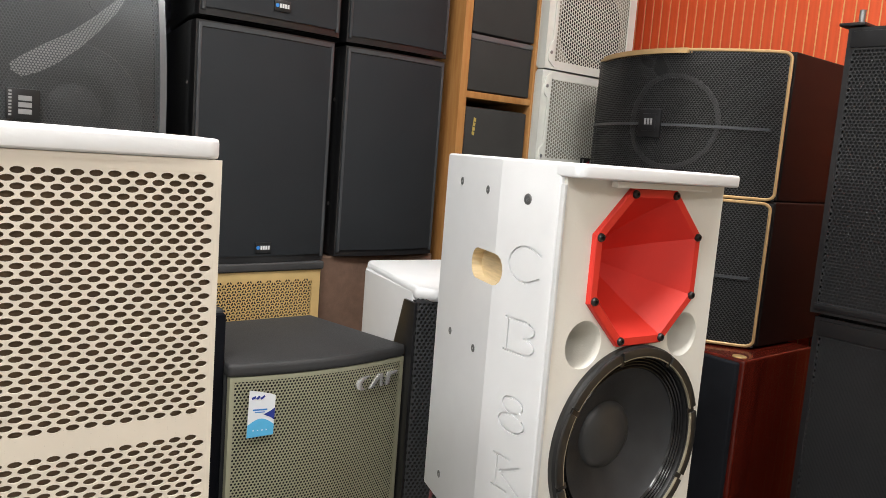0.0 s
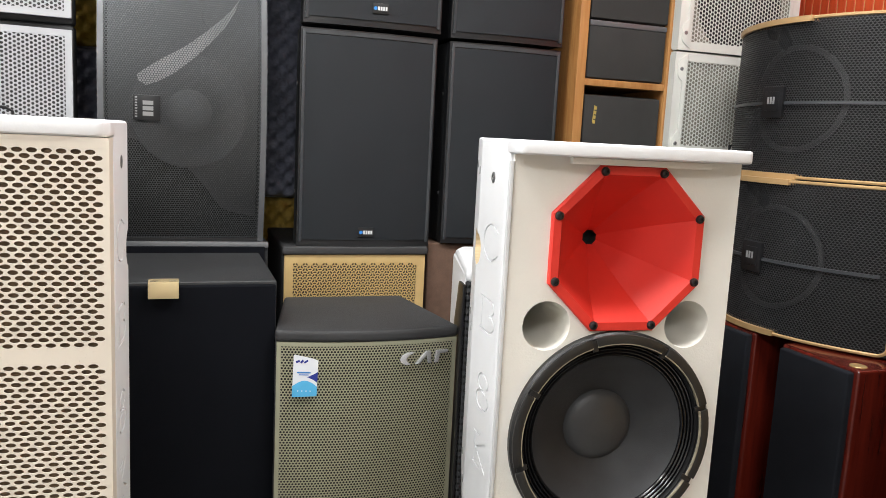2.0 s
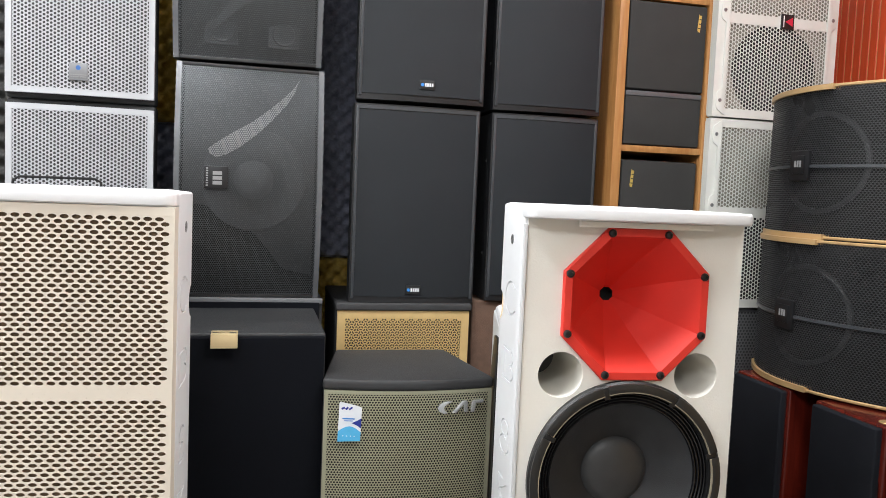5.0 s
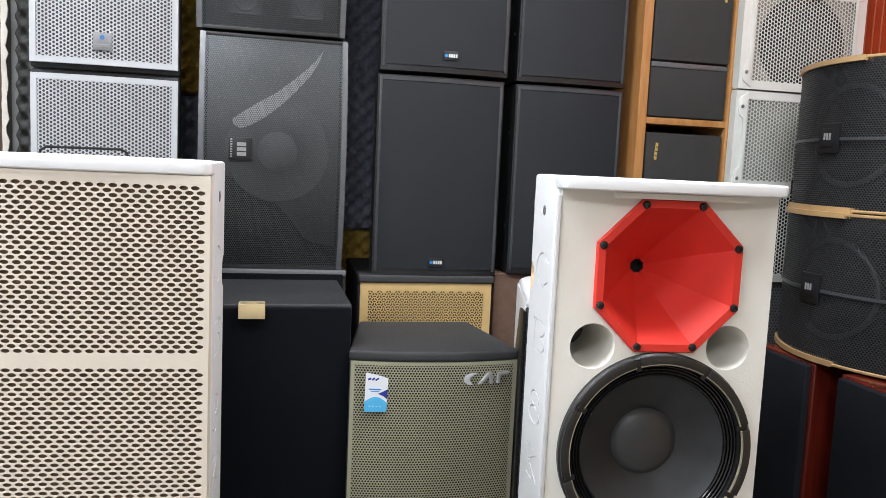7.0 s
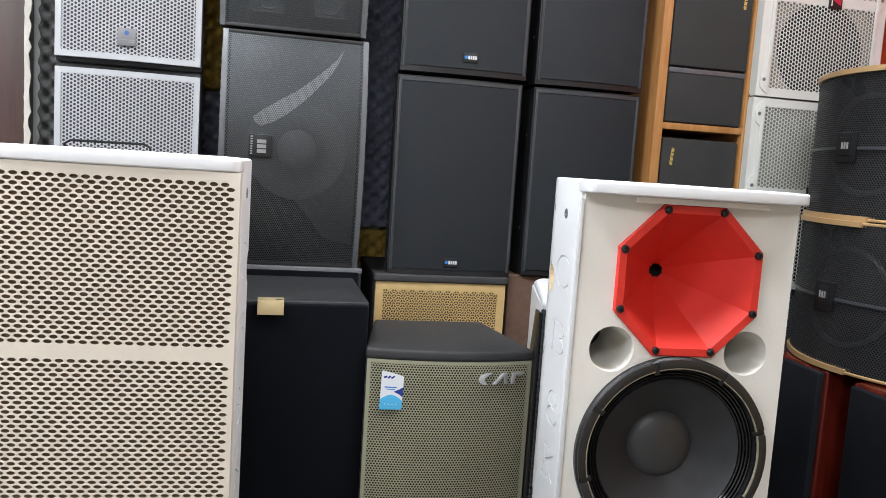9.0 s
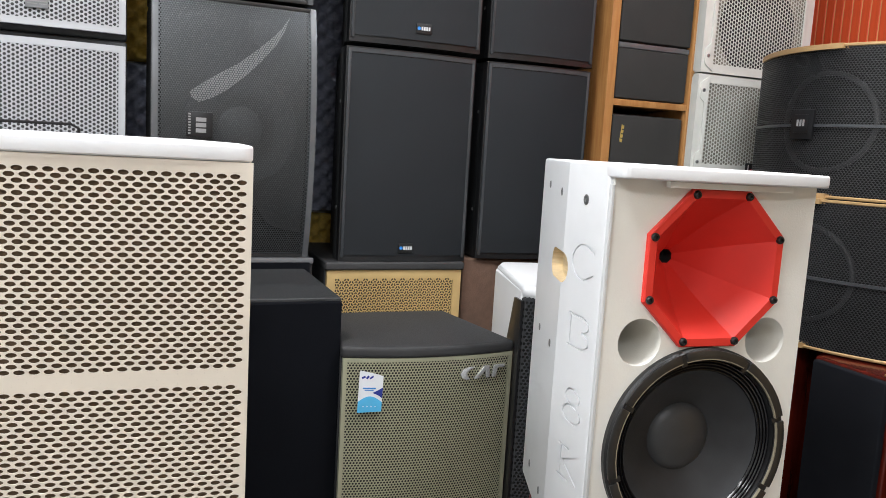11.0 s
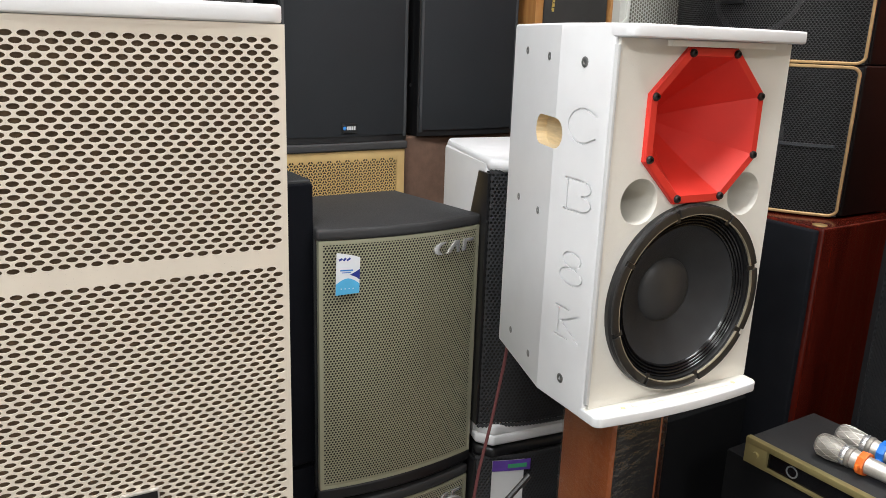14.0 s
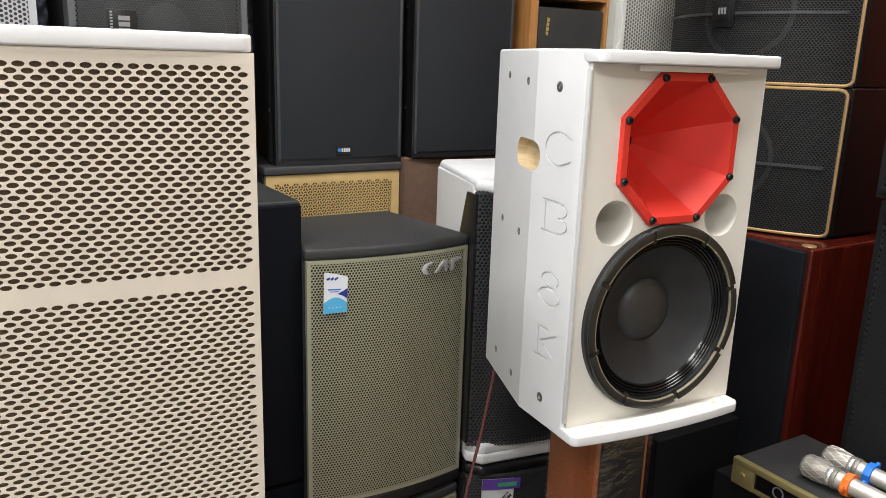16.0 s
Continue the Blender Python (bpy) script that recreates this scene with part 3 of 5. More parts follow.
def horn_cabinet(m):
    t = thing("horn_loudspeaker", "white two-way loudspeaker without grille, red octagonal horn and black woofer", "loudspeaker", m)
    h = 0.631
    body = cabinet_body(t, h, 0.367)
    baffle = part("baffle", box(-0.1765, 0.1828, -0.006, 0.02, 0.0205, h - 0.0205), CREAM, t, "cream painted baffle board")
    hx, hz = 0.004, 0.479
    a, b, c, d = 0.0503, 0.122, 0.1208, 0.0515
    octo = [(a, b), (c, d), (c, -d), (a, -b), (-a, -b), (-c, -d), (-c, d), (-a, b)]
    outline = [(hx + x, hz + z) for x, z in octo]
    wx, wz, wr = 0.002, 0.193, 0.163
    cut = [front_plate([(hx + x * 0.93, hz + z * 0.93) for x, z in octo], -0.1, 0.1), lathe([(0, -0.1), (wr * 0.88, -0.1), (wr * 0.88, 0.1), (0, 0.1)], 64, wx, wz)]
    for px in (-0.1125, 0.1155):
        cut.append(lathe([(0, -0.1), (0.037, -0.1), (0.037, 0.1), (0, 0.1)], 40, px, 0.364))
    carve(baffle, *cut)
    carve(body, front_plate([(hx + x * 0.9, hz + z * 0.9) for x, z in octo], -0.1, 0.15),
          lathe([(0, -0.1), (wr * 0.87, -0.1), (wr * 0.87, 0.1), (0, 0.1)], 48, wx, wz),
          *[lathe([(0, -0.1), (0.037, -0.1), (0.037, 0.16), (0, 0.16)], 40, px, 0.364) for px in (-0.1125, 0.1155)])
    body.data.set_sharp_from_angle(angle=0.2)
    for px in (-0.1125, 0.1155):
        part("bass_port", lathe([(0.0374, -0.0058), (0.0366, -0.003), (0.0362, 0.0), (0.036, 0.155)], 48, px, 0.364), CREAM, t, "round cream bass port")
        # added grey disc paints the shade deep inside the port
        part("port_shade", lathe([(0.0362, 0.154), (0, 0.154)], 32, px, 0.364), GREY_IN, t, "grey disc that stands in for the shade deep in the bass port")
    # horn: flange, flare of eight facets, throat
    bm = bmesh.new()
    loops = []
    for s, y in ((1.0, -0.006), (1.0, -0.0125), (0.985, -0.0145), (0.89, -0.0145), (0.87, -0.010), (0.60, 0.043), (0.36, 0.082), (0.17, 0.110)):
        loops.append([bm.verts.new((hx + x * s, y, hz + z * s)) for x, z in octo])
    loops.append([bm.verts.new((hx + 0.0125 * math.cos(radians(67.5 - 45 * i)), 0.124, hz + 0.0125 * math.sin(radians(67.5 - 45 * i)))) for i in range(8)])
    for u, v in zip(loops, loops[1:]):
        for i in range(8):
            bm.faces.new((u[i], u[(i + 1) % 8], v[(i + 1) % 8], v[i]))
    horn = part("horn", bm, RED, t, "glossy red octagonal plastic horn", smooth=0.25)
    part("throat", lathe([(0.013, 0.123), (0.012, 0.148), (0, 0.148)], 24, hx, hz), INSIDE, horn)
    for x, z in octo:
        part("bolt", lathe([(0, -0.0165), (0.003, -0.0165), (0.0030, -0.0195), (0.0052, -0.019), (0.0066, -0.0165), (0.0066, -0.0135)], 16, hx + x * 0.925, hz + z * 0.925), BLACK_PLASTIC, horn, "black bolt")
    driver(t, wx, wz, wr).location.y = -0.006
    for z0, z1 in ((0.019, 0.0222), (h - 0.030, h - 0.021)):
        part("grille_rail", box(-0.10, 0.118, -0.030, -0.018, z0, z1, 0.001), CREAM, t)
    part("seal_strip", box(-0.1830, -0.1775, -0.0085, -0.0005, 0.03, h - 0.03, 0.001), LIGHT_PRINT, t, "grey foam strip along the edge")
    return t


def grille_cabinet(m):
    t = thing("grille_loudspeaker", "white loudspeaker with a cream perforated steel grille", "loudspeaker", m)
    h = 0.625
    cabinet_body(t, h, 0.358, bow=0.003)
    y = -0.0375
    gap = (0.3385, 0.3565)
    grille = perforated("grille", -0.1762, 0.1738, 0.028, h - 0.034, 0.0152, 0.775, CREAM_GRILLE, t, lambda u, v: (min(max(u, -0.1778), 0.1778), y, v), squash=0.511, gap=gap, wall=0.002, sides=12, label="cream steel sheet with rows of oval holes")
    part("grille_border", frame_plate(-0.179, 0.179, 0.0205, h - 0.0205, 0.0054, y - 0.0002, y + 0.004), CREAM_GRILLE, grille)
    for z0, z1 in ((0.0255, 0.0285), (h - 0.0325, h - 0.0255)):
        part("grille_border", box(-0.1737, 0.1737, y - 0.0002, y + 0.003, z0, z1), CREAM_GRILLE, grille)
    for x in (-0.1782, 0.1768):
        part("grille_return", box(x, x + 0.0014, y + 0.004, -0.001, 0.0205, h - 0.0205), CREAM_GRILLE, grille)
    part("foam_backing", box(-0.176, 0.176, y + 0.005, -0.001, 0.022, h - 0.022), BROWN_FOAM, t, "dark brown foam behind the grille")
    badge = part("badge", box(-0.0200, 0.0190, y - 0.004, y - 0.0007, 0.0415, 0.0875, 0.001), BLACK_PLASTIC, t, "black badge with pale rim and pale mark")
    part("rim", frame_plate(-0.0212, 0.0202, 0.0403, 0.0887, 0.0018, y - 0.0052, y - 0.0008), NICKEL, badge)
    mark = join(ribbon([(-0.0095, 0.0495), (-0.0075, 0.0765)], 0.0028, y - 0.0048, y - 0.0041), ribbon(arc(-0.0017, 0.0735, 0.0052, 0.0044, 200, -160, 16), 0.0024, y - 0.0048, y - 0.0041),
                ribbon(arc(-0.0017, 0.0622, 0.0060, 0.0060, 200, -160, 16), 0.0024, y - 0.0048, y - 0.0041),
                ribbon(arc(0.0105, 0.0535, 0.0026, 0.0022, 150, -90, 8), 0.0015, y - 0.0048, y - 0.0041), ribbon(arc(0.0105, 0.0490, 0.0029, 0.0025, 90, -150, 8), 0.0015, y - 0.0048, y - 0.0041))
    part("mark", mark, LIGHT_PRINT, badge)
    return t


horn_cabinet(pose(1.0075, 0.7225, 0.866, 0, 0, -4.6))
grille_cabinet(pose(0.1345, 0.7535, 0.870, 0, 0, -3.0))

t = thing("pedestal", "plain black stand box under the white loudspeaker", "stand", pose(0.14, 0.93, FLOOR))
part("post", box(-0.13, 0.13, -0.12, 0.12, 0, 0.87 - FLOOR, 0.004), BLACK_PAINT, t)

# slim wooden column speaker, wrapped in film, that carries the white one
t = thing("column_loudspeaker", "slim orange-brown wooden column loudspeaker wrapped in cling film", "loudspeaker", pose(1.062, 0.825, FLOOR, 0, 0, -3))
H = 0.866 - FLOOR
part("cabinet", box(-0.066, 0.066, 0, 0.145, 0, H - 0.002, 0.003), ORANGE_WOOD, t)
part("grille", box(-0.054, 0.054, -0.006, 0.002, 0.03, H - 0.006, 0.002), CLOTH, t, "black cloth front")
part("film", box(-0.069, 0.069, -0.010, 0.148, 0.15, H - 0.0015, 0.004), WRAP, t, "clear cling film")


# ---- stacks along the back ----
def small_badge(parent, x, z, y, w=0.04):
    b = part("badge", box(x - w / 2, x + w / 2, y - 0.003, y, z - 0.012, z + 0.012, 0.0006), GASKET, parent, "small badge with a blue dot and pale bar")
    part("dot", lathe([(0, -0.0036 + y), (w * 0.11, -0.0036 + y), (w * 0.11, y)], 16, x - w * 0.33, z), BLUE, b)
    part("bar", join(*[box(x - w * 0.18 + i * w * 0.155, x - w * 0.18 + i * w * 0.155 + w * 0.115, y - 0.0036, y - 0.0031, z - 0.0045, z + 0.0045) for i in range(4)]), LIGHT_PRINT, b)
    return b


def cloth_box(m, w, h, d=0.37, logo=None, label="black loudspeaker with a charcoal cloth grille", bowed_by=0.012, taper=0.07, group="black cloth-fronted loudspeakers"):
    t = thing("cloth_loudspeaker", label, "loudspeaker", m, group)
    hw = w / 2
    part("cabinet", prism([(-hw, 0.022), (hw, 0.022), (hw, 0.05), (hw - taper, d), (-hw + taper, d), (-hw, 0.05)], 0, h, 0.006, 3), BLACK_PAINT, t)
    part("front_frame", frame_plate(-hw, hw, 0.0, h, 0.017, -0.002, 0.024, bowed(w, bowed_by), 10), BLACK_PLASTIC, t)
    part("bead", join(box(-hw + 0.004, -hw + 0.012, -0.0075, -0.001, 0.01, h - 0.006, 0.002), box(hw - 0.012, hw - 0.004, -0.0075, -0.001, 0.01, h - 0.006, 0.002),
         sheet(-hw + 0.004, hw - 0.004, h - 0.014, h - 0.004, -0.006, bowed(w, bowed_by), 12, 0.005)), BEAD, t, "grey rounded edge bead")
    part("grille", sheet(-hw + 0.012, hw - 0.012, 0.016, h - 0.016, -0.005, bowed(w, bowed_by), 16, 0.02), CLOTH, t)
    if logo:
        small_badge(t, logo[0], logo[1], -0.006 - bowed_by * 0.93)
    for z in (h * 0.25, h * 0.75):
        screw("bolt", -hw, 0.038, z, 0.005, t, Matrix.Rotation(radians(-90), 4, "Z"))
    return t


def plain_box(m, w, h, d, material=BLACK_PAINT, label="plain black loudspeaker cabinet with cloth front", name="plain_loudspeaker", front=CLOTH_BLUE):
    t = thing(name, label, "loudspeaker", m)
    part("cabinet", box(-w / 2, w / 2, 0.004, d, 0, h, 0.006, 3), material, t)
    part("grille", box(-w / 2 + 0.008, w / 2 - 0.008, -0.006, 0.006, 0.008, h - 0.008, 0.004), front, t)
    return t


Z2 = 1.208
cloth_box(pose(0.832, 1.662, Z2, 0, 0, 0.4), 0.345, 0.53, logo=(0.0, 0.036))
cloth_box(pose(0.836, 1.655, Z2 + 0.541, 0, 0, -0.6), 0.345, 0.53, logo=(0.012, 0.045))
cloth_box(pose(1.199, 1.672, Z2 + 0.006, 0, 0, 0.3), 0.315, 0.523, taper=0.0)
cloth_box(pose(1.199, 1.67, Z2 + 0.538, 0, 0, -0.4), 0.315, 0.523, taper=0.0)


def mesh_box(m, w=0.360, h=0.585, d=0.34, badge=True, trim=None):
    """Grey karaoke speaker: bowed fine mesh, sculpted baffle and drivers seen faintly behind it."""
    t = thing("mesh_loudspeaker", "dark grey loudspeaker with a bowed fine steel mesh and square badge", "loudspeaker", m, "grey mesh-fronted loudspeakers")
    hw, dep = w / 2, 0.042
    bend = lambda u, v: (u, -dep * (1 - (2 * v / h - 1) ** 2), v)

    def bowed_strip(x0, x1, front, back, z0=0.0, z1=h):
        bm = bmesh.new()
        prev = None
        for i in range(17):
            z = z0 + (z1 - z0) * i / 16
            y = bend(0, z)[1]
            ring = [bm.verts.new(p) for p in ((x0, y + front, z), (x1, y + front, z), (x1, back, z), (x0, back, z))]
            if prev:
                for q in range(4):
                    bm.faces.new((prev[q], ring[q], ring[(q + 1) % 4], prev[(q + 1) % 4]))
            else:
                bm.faces.new(ring[::-1])
            prev = ring
        bm.faces.new(prev)
        return bm

    part("cabinet", box(-hw, hw, 0.026, d, 0, h, 0.008, 3), BLACK_PAINT, t)
    for x in (-hw, hw - 0.013):
        part("side_frame", bowed_strip(x, x + 0.013, -0.005, 0.03), SIDE_GREY, t, "dark grey metal side frame")
    for z in (0.0, h - 0.008):
        part("end_frame", box(-hw + 0.013, hw - 0.013, -0.004, 0.026, z, z + 0.008, 0.001), GASKET, t)
    perforated("grille", -hw + 0.013, hw - 0.013, 0.006, h - 0.006, 0.0055, 0.72, MESH_GREY, t, bend, wall=0.001)
    part("backing", bowed_strip(-hw + 0.013, hw - 0.013, 0.024, 0.028, 0.004, h - 0.004), INSIDE, t)
    edge = [(-0.16, 0.235), (-0.12, 0.236), (-0.075, 0.225), (-0.03, 0.200), (0.01, 0.170), (0.05, 0.125), (0.085, 0.075), (0.16, 0.06)]
    plate = bmesh.new()
    columns = []
    for i in range(17):
        x = -0.16 + 0.02 * i
        a, b = [(p, q) for p, q in zip(edge, edge[1:]) if p[0] <= x + 1e-6 and x <= q[0] + 1e-6][0]
        z0 = a[1] + (b[1] - a[1]) * (x - a[0]) / (b[0] - a[0])
        zs = [z0 + (h - 0.008 - z0) * k / 12 for k in range(13)]
        columns.append([plate.verts.new((x, bend(0, z)[1] + 0.012, z)) for z in zs])
    for u, v in zip(columns, columns[1:]):
        for k in range(12):
            plate.faces.new((u[k], v[k], v[k + 1], u[k + 1]))
    bmesh.ops.solidify(plate, geom=plate.faces[:], thickness=0.003)
    part("baffle", plate, INNER_GREY, t, "grey sculpted baffle behind the mesh")
    upper = [(-0.081, 0.352), (-0.098, 0.362), (-0.100, 0.374), (-0.084, 0.387), (-0.042, 0.416), (0.003, 0.444), (0.047, 0.480), (0.081, 0.511), (0.104, 0.536), (0.120, 0.560)]
    band = front_plate(upper + [(0.108, 0.528), (0.087, 0.492), (0.053, 0.452), (0.02, 0.418), (-0.02, 0.384), (-0.053, 0.363)], 0.0015, 0.004)
    for v in band.verts:
        v.co.y += bend(0, v.co.z)[1] + 0.002
    part("trim", band, trim or SWOOSH_LIT, t, "curved trim behind the mesh, toned by the light it catches")
    wf = part("woofer", lathe([(0.128, 0.006), (0.126, 0.003), (0.120, 0.0030), (0.114, 0.0038), (0.108, 0.0050), (0.09, 0.0055), (0.05, 0.0075)], 48, 0.01, 0.30), INNER_GREY, t)
    cap = part("dust_cap", lathe([(0.05, 0.0075), (0.046, 0.003), (0.03, -0.001), (0, -0.003)], 40, 0.01, 0.30), GREY_IN, wf)
    for v in list(wf.data.vertices) + list(cap.data.vertices):
        v.co.y += 0.006 + bend(0, v.co.z)[1]
    for x in (-0.085, 0.065):
        part("tweeter", join(box(x - 0.038, x + 0.038, 0.003, 0.0065, 0.473, 0.545, 0.001), lathe([(0.028, 0.003), (0.026, 0.0005), (0.008, 0.0025), (0, 0.0)], 32, x, 0.512)), INNER_GREY, t).location.y = 0.005 + bend(0, 0.512)[1]
    if badge:
        y = bend(-0.08, 0.30)[1] - 0.001
        b = part("badge", box(-0.108, -0.052, y - 0.004, y, 0.275, 0.330, 0.001), BLACK_PLASTIC, t, "black square badge with pale bars")
        part("bars", join(box(-0.088, -0.066, y - 0.0046, y - 0.0041, 0.285, 0.294), box(-0.088, -0.066, y - 0.0046, y - 0.0041, 0.297, 0.306), box(-0.088, -0.066, y - 0.0046, y - 0.0041, 0.309, 0.318),
             *[box(-0.104, -0.099, y - 0.0046, y - 0.0041, 0.281 + 0.006 * i, 0.2845 + 0.006 * i) for i in range(8)]), DIM_PRINT, b)
    return t


mesh_box(pose(0.395, 1.630, 1.222, 0, 0, 0.8))
# upper box: same trim in darker grey, painted as catching less light
mesh_box(pose(0.386, 1.628, 2.400, 0, 180, -0.8), trim=INNER_GREY)


def white_mesh_box(m, w=0.335, h=0.49, d=0.34, label="black loudspeaker with a white perforated steel grille"):
    t = thing("white_grille_loudspeaker", label, "loudspeaker", m, "white-grilled loudspeakers")
    hw, bend = w / 2, bowed(w, 0.012)
    part("cabinet", prism([(-hw, 0.012), (hw, 0.012), (hw, 0.06), (hw - 0.075, d), (-hw + 0.075, d), (-hw, 0.06)], 0, h, 0.008, 3), BLACK_PAINT, t)
    part("rim", frame_plate(-hw + 0.002, hw - 0.002, 0.012, h - 0.012, 0.014, -0.0006, 0.012, bend, 12), MESH_WHITE, t)
    perforated("grille", -hw + 0.012, hw - 0.012, 0.022, h - 0.022, 0.0091, 0.72, MESH_WHITE, t, bend, wall=0.0012, sides=12, columns=True)
    part("foam_backing", sheet(-hw + 0.012, hw - 0.012, 0.02, h - 0.02, 0.006, bend, 12, 0.005), GREY_FOAM, t)
    y = bend(0, 0)[1] - 0.001
    b = part("badge", box(-0.024, 0.018, y - 0.004, y, 0.046, 0.087, 0.001), BADGE_GREY, t, "small grey badge with a blue dot")
    part("dot", lathe([(0, y - 0.0047), (0.006, y - 0.0047), (0.006, y)], 6, -0.003, 0.076), DULL_BLUE, b)
    part("bar", join(box(-0.021, 0.015, y - 0.0047, y - 0.0041, 0.0585, 0.0605), box(-0.021, -0.002, y - 0.0047, y - 0.0041, 0.0535, 0.0555), box(0.001, 0.015, y - 0.0047, y - 0.0041, 0.0535, 0.0555)), DIM_PRINT, b)
    return t


copy_thing(white_mesh_box(pose(-0.002, 1.625, 1.203)), pose(-0.002, 1.622, 1.694, 0, 0, 0.5))
plain_box(pose(0.0, 1.64, 0.6), 0.36, 0.602, 0.36)
plain_box(pose(0.0, 1.64, FLOOR), 0.36, 0.688, 0.36)
# cabinets under the grey mesh boxes
t = plain_box(pose(0.395, 1.618, 0.62), 0.385, 0.60, 0.37, label="black loudspeaker with a grey top edge under the mesh box")
part("edge", box(-0.1925, 0.1925, -0.004, 0.008, 0.588, 0.602, 0.003), STEEL_GREY, t)
plain_box(pose(0.395, 1.65, FLOOR), 0.36, 0.709, 0.36)

# gold-fronted box under the cloth boxes
t = thing("gold_loudspeaker", "black loudspeaker with a gold patterned steel grille", "loudspeaker", pose(0.813, 1.652, 0.62))
part("cabinet", box(-0.186, 0.186, 0.012, 0.37, 0, 0.585, 0.008, 3), BLACK_PAINT, t)
part("lid", box(-0.188, 0.188, -0.008, 0.37, 0.566, 0.587, 0.007, 3), LID_GREY, t)
part("rim", frame_plate(-0.182, 0.182, 0.01, 0.565, 0.0215, -0.0006, 0.014), GOLD_MESH, t, "gold rim")
ROWS_G, COLS_G = 36, 26
perforated("grille", -0.1615, 0.1615, 0.031, 0.546, 0.01435, 0.84, GOLD_MESH, t, wall=0.002, label="gold steel mesh", columns=True)
tri = bmesh.new()
for i in range(COLS_G):
    for j in range(ROWS_G - i % 2):
        cx = -0.1615 + (i + 0.5) * 0.323 / COLS_G
        cz = 0.031 + (j + 0.5 + 0.5 * (i % 2)) * 0.515 / ROWS_G
        for k in range(3):
            a = radians(90 + 120 * k)
            p = Vector((math.cos(a), 0, math.sin(a))) * 0.0066
            q = Vector((-p.z, 0, p.x)).normalized() * 0.0014
            c0 = Vector((cx, 0.0005, cz))
            tri.faces.new([tri.verts.new(c0 + s) for s in (q, q + p, p - q, -q)])
part("mesh_spokes", tri, GOLD_MESH, t, smooth=0)
part("backing", box(-0.17, 0.17, 0.006, 0.013, 0.02, 0.556), INSIDE, t)
plain_box(pose(0.813, 1.665, FLOOR), 0.36, 0.709, 0.36)
# brown covered box under the second cloth stack
t = thing("brown_loudspeaker", "brown carpet-covered loudspeaker with worn edges", "loudspeaker", pose(1.195, 1.668, 0.6))
part("cabinet", box(-0.185, 0.175, 0.01, 0.37, 0, 0.612, 0.006, 3), BROWN_BOX, t)
plain_box(pose(1.195, 1.68, FLOOR), 0.35, 0.688, 0.35)

# black cabinets in front, with a gold clip on the edge
t = thing("black_subwoofer", "large black subwoofer with smooth dark cloth front", "loudspeaker", pose(0.378, 1.245, 0.60, 0, 0, 0.5), "black subwoofers")
part("cabinet", box(-0.19, 0.19, 0.008, 0.36, 0, 0.598, 0.005, 3), BLACK_PAINT, t)
part("grille", box(-0.187, 0.187, -0.008, 0.01, 0.006, 0.592, 0.004, 3), CLOTH_BLUE, t)
copy_thing(t, pose(0.378, 1.25, FLOOR + 0.0915))
t = thing("gold_clip", "small folded gold metal plate on the subwoofer's edge", "bracket", pose(0.358, 1.236, 1.1985, 0, 0, 0.5))
part("plate", join(box(-0.027, 0.027, -0.0095, 0.035, 0.0005, 0.0025, 0.0006), box(-0.027, 0.027, -0.0105, -0.0082, -0.027, 0.0024, 0.0006)), CLIP_GOLD, t)
for x in (-0.017, 0.017):
    part("slot", box(x - 0.007, x + 0.007, 0.008, 0.013, 0.0024, 0.0031), BLACK_PLASTIC, t)


def olive_box(m):
    """Bowed steel-mesh speaker with a soft black lid."""
    t = thing("olive_loudspeaker", "black loudspeaker with a bowed champagne-olive steel grille, chrome mark and card", "loudspeaker", m, "olive-grilled loudspeakers")
    w, dep, h, d = 0.372, 0.020, 0.588, 0.30
    hw, bend = w / 2, bowed(w, dep)
    part("cabinet", prism([(-hw, 0.02), (hw, 0.02), (hw - 0.05, d), (-hw + 0.05, d)], 0.012, h - 0.012, 0.005), BLACK_PAINT, t)
    lid = bow_plan(w + 0.006, dep + 0.004, d + 0.004, 14, 0.05)
    part("lid", prism(lid, h - 0.024, h, 0.009, 4), LID_GREY, t, "soft matt charcoal lid")
    part("base", prism(lid, 0.0, 0.028, 0.008, 3), BLACK_PLASTIC, t)
    perforated("grille", -hw + 0.006, hw - 0.006, 0.034, h - 0.030, 0.0063, 0.68, OLIVE, t, bend, wall=0.0012)
    part("rim", join(frame_plate(-hw + 0.002, hw - 0.002, 0.028, h - 0.024, 0.008, -0.0008, 0.01, bend, 14)), OLIVE, t)
    part("backing", sheet(-hw + 0.006, hw - 0.006, 0.03, h - 0.026, 0.006, bend, 14, 0.01), INSIDE, t)
    y = bend(0.115, 0)[1] - 0.003
    z = h - 0.060
    tilt = Matrix.Translation((0.109, 0, 0)) @ Matrix.Rotation(radians(9), 4, "Z") @ Matrix.Translation((-0.109, 0, 0))
    shapes = join(front_plate([(0.088, z + 0.013), (0.070, z + 0.013), (0.058, z + 0.008), (0.053, z), (0.056, z - 0.008), (0.066, z - 0.013), (0.078, z - 0.013), (0.070, z - 0.006), (0.068, z), (0.073, z + 0.006)], y - 0.005, y, 0.001),
                  front_plate([(0.086, z - 0.013), (0.110, z + 0.013), (0.122, z + 0.013), (0.124, z - 0.013), (0.115, z - 0.013), (0.113, z + 0.004), (0.098, z - 0.013)], y - 0.005, y, 0.001),
                  front_plate([(0.130, z - 0.013), (0.134, z + 0.013), (0.161, z + 0.013), (0.160, z + 0.006), (0.143, z + 0.006), (0.140, z - 0.013)], y - 0.005, y, 0.001))
    part("chrome_mark", turned(shapes, tilt), CHROME, t, "chrome slanted mark")
    return t


